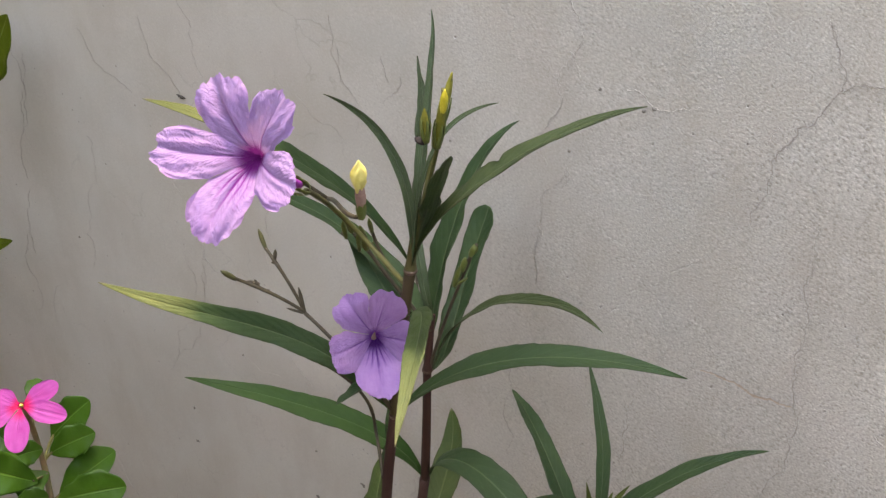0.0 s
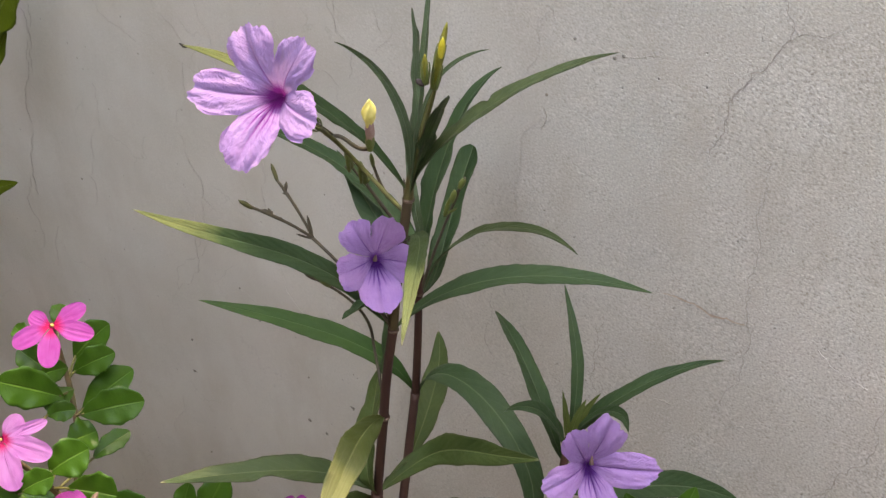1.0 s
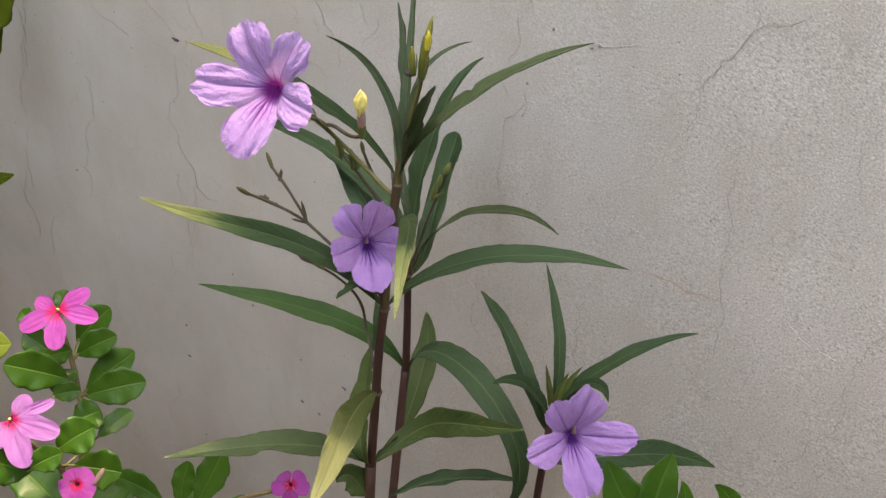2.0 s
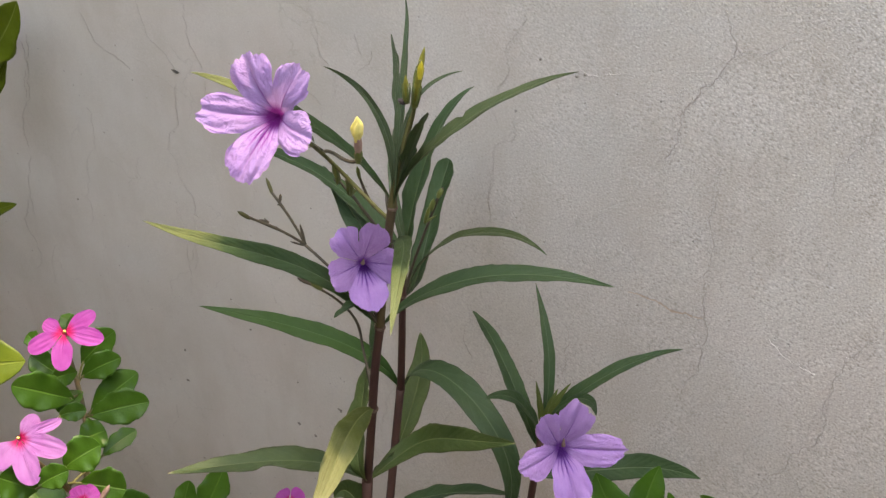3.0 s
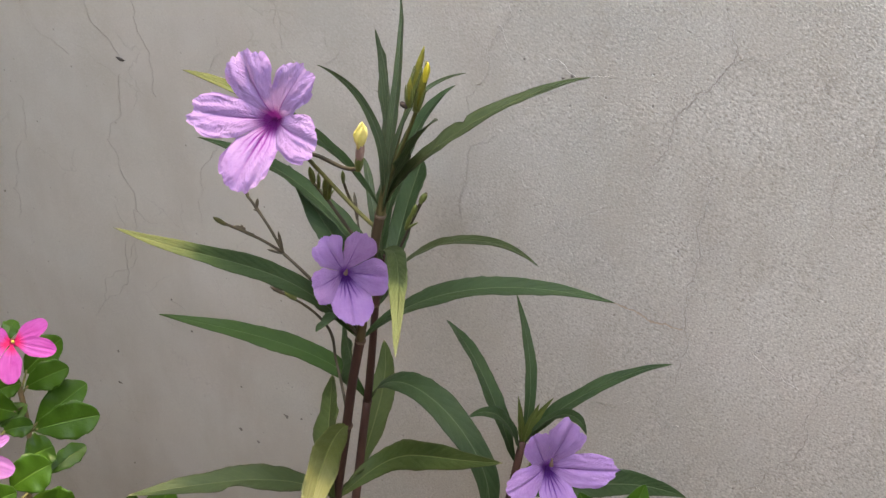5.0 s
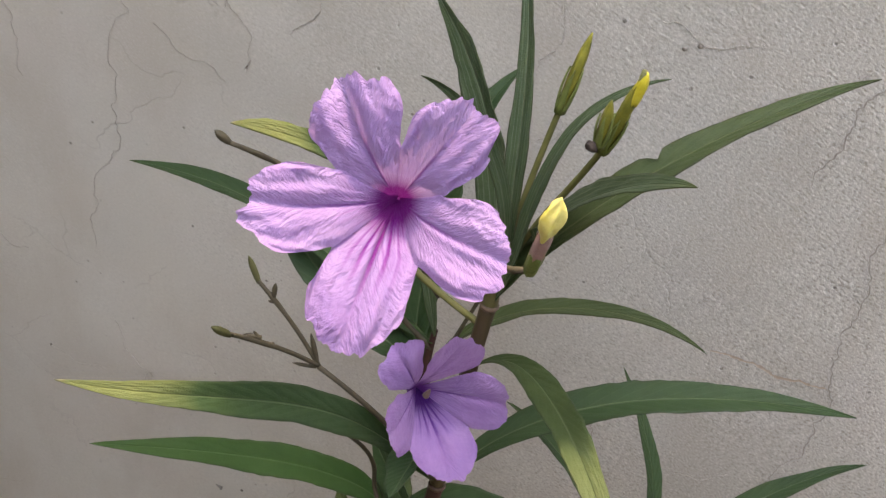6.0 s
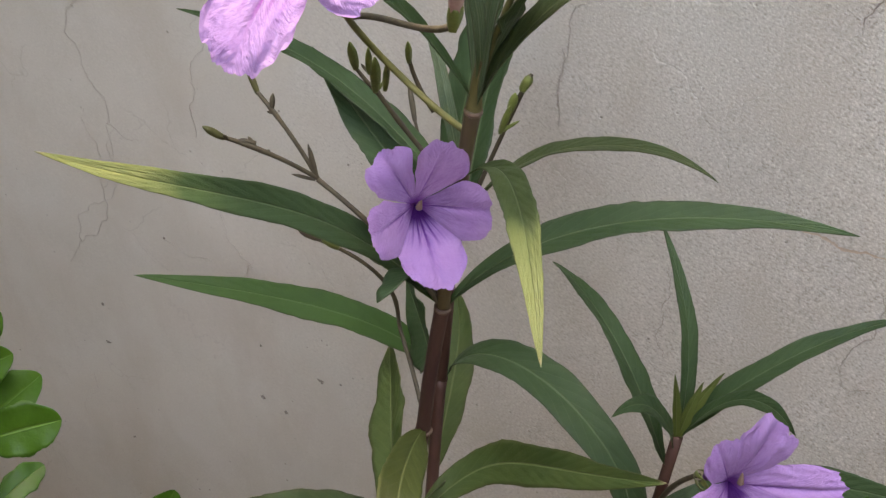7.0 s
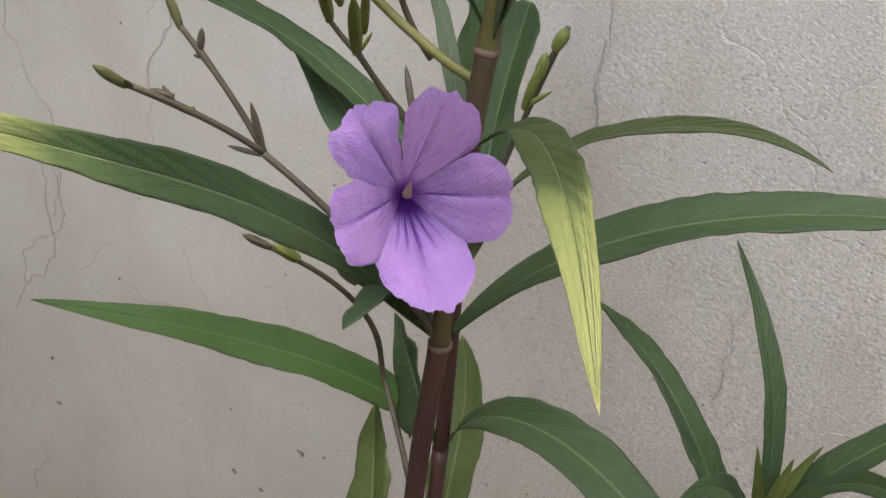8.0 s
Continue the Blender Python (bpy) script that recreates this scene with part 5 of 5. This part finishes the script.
leaf(plant_c, [(0.0885, -0.1245, 0.6970), (0.0875, -0.1098, 0.7009), (0.0915, -0.1295, 0.7207), (0.1219, -0.0950, 0.7635), (0.1631, -0.0792, 0.7763)], 0.0123, 170, M_LEAF, seed=454)
leaf(plant_c, [(0.0860, -0.1280, 0.6600), (0.1305, -0.0839, 0.6543), (0.1499, -0.0834, 0.6713), (0.1727, -0.0900, 0.6827), (0.1950, -0.0998, 0.6943)], 0.0200, (0.2, -0.35, 0.9), M_LEAF, seed=235)
leaf(plant_c, [(0.0885, -0.1260, 0.7000), (0.0900, -0.1450, 0.7400), (0.0780, -0.1480, 0.7560), (0.0740, -0.1780, 0.7640)], 0.0110, (0.2, -0.3, 0.93), M_LEAF, seed=41)
leaf(plant_c, [(0.0890, -0.1240, 0.7010), (0.1000, -0.1180, 0.7400), (0.1200, -0.1120, 0.7440), (0.1390, -0.1500, 0.7620)], 0.0085, (0.3, -0.3, 0.9), M_LEAF, seed=42)
leaf(plant_c, [(0.0890, -0.1240, 0.7000), (0.0870, -0.1250, 0.7250), (0.0830, -0.1260, 0.7450)], 0.0042, (0.45, -0.6, 0.66), M_LEAF_NEW, seed=43)
leaf(plant_c, [(0.0890, -0.1235, 0.7020), (0.0920, -0.1180, 0.7250), (0.1000, -0.1080, 0.7380)], 0.0050, (0.45, -0.6, 0.66), M_LEAF_NEW, seed=44)
leaf(plant_c, [(0.0890, -0.1245, 0.7020), (0.0905, -0.1200, 0.7220), (0.0930, -0.1130, 0.7330)], 0.0055, (0.45, -0.6, 0.66), M_LEAF_NEW, seed=45)
flower = trumpet(plant_c, (0.1281, -0.1699, 0.7416), (0.53, -0.66, 0.53), [(0.1144, -0.1746, 0.7683), (0.1319, -0.1562, 0.7741), (0.1613, -0.1538, 0.7478), (0.1487, -0.1856, 0.7171), (0.1134, -0.1964, 0.7386)], (0.0205, 0.0262, 0.0222, 0.0246, 0.0222), (0.1095, -0.1479, 0.7171), M_LILAC_SMOOTH, 0.0042, 0.046, 3, "violet flower low on the shoot", tube_mat=M_TUBE_DARK, lip=M_LILAC_SMOOTH_LIP, lip_at=(3,), square=0.30, notches=(0.34, 0.38, 0.32, 0.30, 0.30))
calyx(flower, plant_c, (0.1056, -0.1440, 0.7112), (0.5, -0.6, 0.5), 0.013)
spindle(flower, plant_c, (0.1255, -0.1651, 0.7475), (0.1257, -0.1653, 0.7416), 0.0014, lambda s: 0.2 + 0.8 * s ** 0.8, M_ANTHER, "stamen", "pale cream stamen")
tube(plant_c, [(0.086, -0.128, 0.655), (0.09, -0.128, 0.68), (0.1056, -0.1440, 0.7112)], 0.0014, 0.0011, M_TWIG, "flower_stalk")

def unseen_lower_leaves(plant, ctrl, count, spread, size, mat, shape, seed):
    """Pairs of leaves down the stem, added below view to darken the wall."""
    rnd = random.Random(seed)
    for k in range(count):
        p = bez(ctrl, (k + 0.5) / count)
        a = k * 2.4 + rnd.uniform(-0.4, 0.4)
        out = Vector((math.cos(a), math.sin(a) * 0.8, rnd.uniform(0.1, 0.5)))
        n = spread * rnd.uniform(0.8, 1.2)
        q = p + out * n
        if q.y > -0.03:
            continue
        leaf(plant, [tuple(p), tuple(p + out * n * 0.55 + Vector((0, 0, 0.01))), tuple(q)], size * rnd.uniform(0.8, 1.2), (0.2, -0.3, 0.9), mat, shape=shape, seed=seed + k, fold=0.12)


# ---- periwinkles ----
def stalked_leaf(plant, stems, ctrl, width, roll, seed):
    """A glossy spoon-shaped leaf on a short stalk that springs from the nearest stem."""
    base = Vector(ctrl[0])
    foot = min((Vector(p) for c in stems for p in along(c, 40)[0]), key=lambda p: (p - base).length + 0.3 * abs(p.z - base.z + 0.006))
    if (base - foot).length > 0.003:
        tube(plant, [foot, foot.lerp(base, 0.5) + Vector((0, 0, 0.001)), base.lerp(Vector(ctrl[1]), 0.12)], 0.0010, 0.0008, M_STALK, "leaf_stalk", n=6, sides_n=6)
    return leaf(plant, ctrl, width, roll, M_PERI, shape=obovate, seed=seed, fold=0.2)


plant_d = thing("periwinkle_plant", -0.195, -0.30, GROUND_Z, "periwinkle with glossy rounded leaves and pink flowers", "plant", "periwinkles by the wall")
D_STEMS = ([(-0.195, -0.30, GROUND_Z), (-0.21, -0.31, 0.35), (-0.1988, -0.2938, 0.6182), (-0.2042, -0.2696, 0.6588)],
           [(-0.2042, -0.2696, 0.6588), (-0.2114, -0.2620, 0.684), (-0.2224, -0.2535, 0.700), (-0.2330, -0.2530, 0.722), (-0.205, -0.268, 0.752)],
           [(-0.1990, -0.2940, 0.6182), (-0.1780, -0.3120, 0.6520), (-0.1640, -0.3260, 0.6930)],
           [(-0.1988, -0.2938, 0.6182), (-0.2, -0.31, 0.66), (-0.197, -0.325, 0.69)])
tube(plant_d, D_STEMS[0], 0.0036, 0.0022, M_WOODY, label='reddish-green stem')
tube(plant_d, D_STEMS[1], 0.0021, 0.0015, M_WOODY, swell=((0.3, 0.2), (0.6, 0.2)))
tube(plant_d, D_STEMS[2], 0.0018, 0.0013, M_WOODY)
tube(plant_d, D_STEMS[3], 0.0022, 0.0016, M_WOODY)
stalked_leaf(plant_d, D_STEMS, [(-0.2337, -0.2397, 0.6912), (-0.2242, -0.2327, 0.7082), (-0.2146, -0.2197, 0.7173)], 0.0224, (0.51, -0.50, 0.79), seed=665)
stalked_leaf(plant_d, D_STEMS, [(-0.2224, -0.2503, 0.6918), (-0.2111, -0.2434, 0.7032), (-0.1998, -0.2305, 0.7066)], 0.0198, (0.67, -0.50, 0.83), seed=666)
stalked_leaf(plant_d, D_STEMS, [(-0.2106, -0.2578, 0.6691), (-0.2005, -0.2447, 0.6850), (-0.1904, -0.2257, 0.6930)], 0.0237, (0.21, -0.61, 0.84), seed=667)
stalked_leaf(plant_d, D_STEMS, [(-0.2027, -0.2651, 0.6750), (-0.1862, -0.2541, 0.6835), (-0.1697, -0.2371, 0.6839)], 0.0256, (0.52, -0.44, 0.55), seed=668)
stalked_leaf(plant_d, D_STEMS, [(-0.2084, -0.2705, 0.6923), (-0.2211, -0.2882, 0.7078), (-0.2338, -0.2999, 0.7153)], 0.0275, (0.43, -0.70, 0.70), seed=669)
stalked_leaf(plant_d, D_STEMS, [(-0.1641, -0.3212, 0.6925), (-0.1566, -0.3139, 0.7026), (-0.1492, -0.3005, 0.7046)], 0.0256, (0.49, -0.79, 0.59), seed=670)
stalked_leaf(plant_d, D_STEMS, [(-0.1820, -0.2929, 0.6826), (-0.1800, -0.2857, 0.6854), (-0.1780, -0.2726, 0.6802)], 0.0237, (0.34, -0.43, 0.78), seed=671)
stalked_leaf(plant_d, D_STEMS, [(-0.1737, -0.2832, 0.6658), (-0.1707, -0.2720, 0.6726), (-0.1676, -0.2548, 0.6714)], 0.0141, (0.28, -0.48, 0.56), seed=672)
stalked_leaf(plant_d, D_STEMS, [(-0.1676, -0.3407, 0.6904), (-0.1610, -0.3360, 0.6986), (-0.1543, -0.3253, 0.6989)], 0.0179, (0.51, -0.75, 0.51), seed=673)
stalked_leaf(plant_d, D_STEMS, [(-0.1652, -0.3118, 0.6691), (-0.1536, -0.3054, 0.6682), (-0.1420, -0.2931, 0.6594)], 0.0275, (0.64, -0.72, 0.59), seed=674)
stalked_leaf(plant_d, D_STEMS, [(-0.2281, -0.2636, 0.7005), (-0.2386, -0.2696, 0.7110), (-0.2490, -0.2695, 0.7136)], 0.0186, (0.69, -0.45, 0.61), seed=675)
stalked_leaf(plant_d, D_STEMS, [(-0.2375, -0.2653, 0.7239), (-0.2449, -0.2684, 0.7303), (-0.2522, -0.2654, 0.7287)], 0.0122, (0.68, -0.58, 0.75), seed=676)
stalked_leaf(plant_d, D_STEMS, [(-0.2387, -0.2435, 0.7212), (-0.2411, -0.2404, 0.7287), (-0.2436, -0.2313, 0.7281)], 0.0122, (0.30, -0.42, 0.75), seed=677)
stalked_leaf(plant_d, D_STEMS, [(-0.1985, -0.2924, 0.6988), (-0.1918, -0.2889, 0.7039), (-0.1851, -0.2794, 0.7009)], 0.0134, (0.68, -0.44, 0.61), seed=678)
stalked_leaf(plant_d, D_STEMS, [(-0.2171, -0.2570, 0.7037), (-0.2191, -0.2688, 0.7098), (-0.2211, -0.2747, 0.7079)], 0.0160, (0.38, -0.73, 0.56), seed=679)
stalked_leaf(plant_d, D_STEMS, [(-0.2114, -0.2601, 0.6899), (-0.2134, -0.2739, 0.6916), (-0.2154, -0.2816, 0.6853)], 0.0173, (0.23, -0.68, 0.72), seed=681)
stalked_leaf(plant_d, D_STEMS, [(-0.1763, -0.3369, 0.6782), (-0.1835, -0.3481, 0.6912), (-0.1906, -0.3534, 0.6962)], 0.0269, (0.20, -0.53, 0.63), seed=682)
flower = trumpet(plant_d, (-0.1927, -0.2775, 0.7667), (0.30, -0.62, 0.72), [(-0.2068, -0.2815, 0.7712), (-0.1785, -0.2600, 0.7775), (-0.1660, -0.2674, 0.7656), (-0.1814, -0.2935, 0.7496), (-0.2074, -0.2974, 0.7571)], (0.0108, 0.0118, 0.0128, 0.0150, 0.0128), (-0.204, -0.262, 0.748), M_PINK, 0.0022, 0.02, 4, 'bright pink five-petalled flower', tube_mat=M_PINKEYE, cup=0.05, square=0.22, notch=0.0, free=True)
spindle(flower, plant_d, (-0.1923, -0.2765, 0.766), (-0.191, -0.2785, 0.769), 0.0010, bud_shape, M_BUD, 'stamen')
flower = trumpet(plant_d, (-0.190, -0.3321, 0.7148), (0.42, -0.62, 0.66), [(-0.1843, -0.3175, 0.7266), (-0.1703, -0.3102, 0.7243), (-0.1598, -0.3195, 0.7089), (-0.1693, -0.3433, 0.6925), (-0.1966, -0.3525, 0.7005)], (0.0125, 0.0085, 0.0155, 0.0178, 0.0168), (-0.199, -0.322, 0.698), M_PINK_SUNLIT, 0.0022, 0.02, 5, 'pink five-petalled flower, painted paler as sunlit', tube_mat=M_PINKEYE, cup=0.05, square=0.22, notch=0.0, free=True)
spindle(flower, plant_d, (-0.1904, -0.3314, 0.7142), (-0.189, -0.3335, 0.717), 0.0010, bud_shape, M_BUD, 'stamen')
flower = trumpet(plant_d, (-0.1475, -0.3249, 0.6734), (0.42, -0.62, 0.66), [(-0.154, -0.322, 0.6817), (-0.1424, -0.3153, 0.6805), (-0.1361, -0.3214, 0.6687), (-0.1432, -0.3314, 0.6625), (-0.1558, -0.3331, 0.6703)], (0.013, 0.013, 0.014, 0.014, 0.013), (-0.153, -0.317, 0.655), M_PINK, 0.002, 0.02, 6, 'small pink flower low on the plant', tube_mat=M_PINKEYE, cup=0.02, square=0.16, notch=0.0, free=True)
tube(plant_d, [(-0.19, -0.305, 0.62), (-0.165, -0.31, 0.64), (-0.153, -0.317, 0.655)], 0.0018, 0.0014, M_WOODY)
spindle(plant_d, plant_d, (-0.138, -0.3186, 0.6734), (-0.1361, -0.3096, 0.6823), 0.002, bud_shape, M_ANTHER, 'bud', 'furled white bud')
plant_e = thing('periwinkle_plant', -0.19, -0.21, GROUND_Z, 'low periwinkle with glossy leaves and a pink flower', 'plant', 'periwinkles by the wall')
tube(plant_e, [(-0.19, -0.21, GROUND_Z), (-0.19, -0.21, 0.3), (-0.185, -0.21, 0.515)], 0.0035, 0.0025, M_WOODY, label='reddish-green stem')
tube(plant_e, [(-0.185, -0.21, 0.5), (-0.14, -0.2, 0.55), (-0.09, -0.19, 0.58)], 0.002, 0.0015, M_WOODY)
leaf(plant_e, [(-0.1795, -0.2067, 0.5188), (-0.1754, -0.1877, 0.5376), (-0.1749, -0.1717, 0.5557)], 0.025, (0.45, -0.6, 0.66), M_PERI, shape=obovate, seed=106, fold=0.12)
leaf(plant_e, [(-0.1892, -0.2131, 0.5188), (-0.194, -0.2016, 0.5358), (-0.195, -0.1916, 0.5482)], 0.019, (0.45, -0.6, 0.66), M_PERI, shape=obovate, seed=107, fold=0.12)
leaf(plant_e, [(-0.2022, -0.2185, 0.5226), (-0.2268, -0.2235, 0.5358), (-0.2414, -0.2309, 0.5385)], 0.02, (0.45, -0.6, 0.66), M_PERI, shape=obovate, seed=108, fold=0.12)
flower = trumpet(plant_e, (-0.085, -0.194, 0.591), (0.42, -0.62, 0.66), [(-0.092, -0.195, 0.600), (-0.078, -0.186, 0.600), (-0.072, -0.188, 0.588), (-0.082, -0.199, 0.579), (-0.096, -0.203, 0.587)], (0.012, 0.012, 0.012, 0.012, 0.012), (-0.09, -0.19, 0.58), M_PINK, 0.002, 0.02, 7, 'pink flower seen at its top edge', tube_mat=M_PINKEYE, cup=0.02, square=0.16, notch=0.0, free=True)
plant_f = thing('periwinkle_plant', 0.19, -0.15, GROUND_Z, 'leafy green seedling with rounded leaves', 'plant', 'periwinkles by the wall')
tube(plant_f, [(0.19, -0.15, GROUND_Z), (0.185, -0.15, 0.3), (0.18, -0.14, 0.67)], 0.0035, 0.002, M_WOODY, label='reddish-green stem')
leaf(plant_f, [(0.18, -0.14, 0.66)] + [(0.1608, -0.1499, 0.6756), (0.1486, -0.145, 0.6907), (0.1383, -0.1409, 0.7034)], 0.026, (0.45, -0.6, 0.66), M_PERI, shape=oval, seed=116, fold=0.12)
leaf(plant_f, [(0.18, -0.14, 0.66)] + [(0.1701, -0.1437, 0.6756), (0.1707, -0.1277, 0.6937), (0.1716, -0.1156, 0.7069)], 0.024, (0.45, -0.6, 0.66), M_PERI, shape=oval, seed=117, fold=0.12)
leaf(plant_f, [(0.18, -0.14, 0.66)] + [(0.2212, -0.1098, 0.6755), (0.2145, -0.1064, 0.6845), (0.1995, -0.1106, 0.6912)], 0.02, (0.45, -0.6, 0.66), M_PERI, shape=oval, seed=118, fold=0.12)
leaf(plant_f, [(0.18, -0.14, 0.66)] + [(0.1921, -0.1265, 0.6786), (0.1876, -0.123, 0.6861), (0.1817, -0.1209, 0.693)], 0.012, (0.45, -0.6, 0.66), M_PERI, shape=oval, seed=119, fold=0.12)
unseen_lower_leaves(plant_d, [(-0.195, -0.30, 0.0), (-0.21, -0.31, 0.35), (-0.2, -0.30, 0.58)], 60, 0.065, 0.030, M_PERI, obovate, 200)
unseen_lower_leaves(plant_e, [(-0.19, -0.21, 0.0), (-0.19, -0.21, 0.3), (-0.185, -0.21, 0.47)], 50, 0.070, 0.030, M_PERI, obovate, 240)
unseen_lower_leaves(plant_f, [(0.19, -0.15, 0.0), (0.185, -0.15, 0.3), (0.18, -0.14, 0.58)], 16, 0.05, 0.024, M_PERI, oval, 280)

# ---- shrub at the edge ----
shrub = thing("garden_shrub", -0.34, -0.42, GROUND_Z, "shrub with broad yellow-green leaves catching the sun", "shrub")
tube(shrub, [(-0.34, -0.42, GROUND_Z), (-0.36, -0.43, 0.4), (-0.32, -0.43, 0.75), (-0.22, -0.42, 0.866)], 0.005, 0.0025, M_WOODY, label='thin green-brown branch')
leaf(shrub, [(-0.22, -0.42, 0.866)] + [(-0.0923, -0.4224, 0.8874), (-0.0747, -0.4077, 0.8909), (-0.0596, -0.3964, 0.8922)], 0.046, (0.45, -0.6, 0.66), M_SHRUB, shape=obovate, seed=129, fold=0.12)
leaf(shrub, [(-0.22, -0.42, 0.866)] + [(-0.0884, -0.4128, 0.8955), (-0.0859, -0.4011, 0.9071), (-0.0816, -0.3932, 0.9129)], 0.012, (0.45, -0.6, 0.66), M_SHRUB, shape=obovate, seed=130, fold=0.12)

def shade_crown(plant, trunk, count, seed):
    """Leafy shrub branches away from the flower bed, added unseen to dim the wall."""
    rnd = random.Random(seed)
    for k in range(count):
        p = bez(trunk, rnd.uniform(0.30, 0.85))
        a = rnd.uniform(2.5, 4.3)
        out = Vector((math.cos(a), math.sin(a) * 0.9 + 0.15, rnd.uniform(0.15, 0.75))) * rnd.uniform(0.20, 0.40)
        tip = p + out
        if tip.y > -0.10 or -0.64 * tip.x - 0.745 * tip.y + 0.195 * tip.z < 0.66:
            continue
        mid = p + out * 0.5 + Vector((0, 0, 0.03))
        tube(plant, [tuple(p), tuple(mid), tuple(tip)], 0.0026, 0.0014, M_WOODY, "branch", n=10, sides_n=7)
        for i in range(9):
            q = bez([p, mid, tip], 0.30 + 0.70 * i / 8)
            b = i * 2.4 + rnd.uniform(-0.5, 0.5)
            way = (out.normalized() * 0.5 + Vector((math.cos(b), math.sin(b), 0.25))).normalized() * rnd.uniform(0.045, 0.065)
            end = q + way
            if end.y > -0.06 or -0.64 * end.x - 0.745 * end.y + 0.195 * end.z < 0.62:
                continue
            leaf(plant, [tuple(q), tuple(q + way * 0.55 + Vector((0, 0, 0.008))), tuple(end)], rnd.uniform(0.026, 0.036), (0.2, -0.3, 0.9), M_SHRUB, shape=oval, seed=seed + 20 * k + i, fold=0.14)


shade_crown(shrub, [(-0.34, -0.42, GROUND_Z), (-0.36, -0.43, 0.4), (-0.38, -0.43, 0.75), (-0.40, -0.42, 0.90)], 34, 900)
shrub = thing('garden_shrub', -0.86, -0.09, GROUND_Z, 'shrub at the wall with blunt olive-green leaves', 'shrub')
tube(shrub, [(-0.86, -0.09, GROUND_Z), (-0.88, -0.08, 0.3), (-0.72, -0.0600, 0.60), (-0.5482, -0.0500, 0.7584)], 0.005, 0.0025, M_WOODY, label='thin green-brown branch')
leaf(shrub, [(-0.5555, -0.0450, 0.7540), (-0.5254, -0.0410, 0.7867), (-0.5084, -0.0370, 0.8091), (-0.4968, -0.0330, 0.8316)], 0.04, (0.45, -0.60, 0.66), M_SHRUB, shape=oval, seed=81, fold=0.12)
leaf(shrub, [(-0.5750, -0.0450, 0.7061), (-0.5472, -0.0410, 0.7310), (-0.5388, -0.0370, 0.7483), (-0.5306, -0.0330, 0.7652)], 0.018, (0.45, -0.60, 0.66), M_SHRUB, shape=oval, seed=82, fold=0.12)
leaf(shrub, [(-0.6417, -0.0450, 0.5422), (-0.6169, -0.0410, 0.5651), (-0.5961, -0.0370, 0.5777), (-0.5678, -0.0330, 0.5915)], 0.015, (0.45, -0.60, 0.66), M_SHRUB, shape=oval, seed=83, fold=0.12)
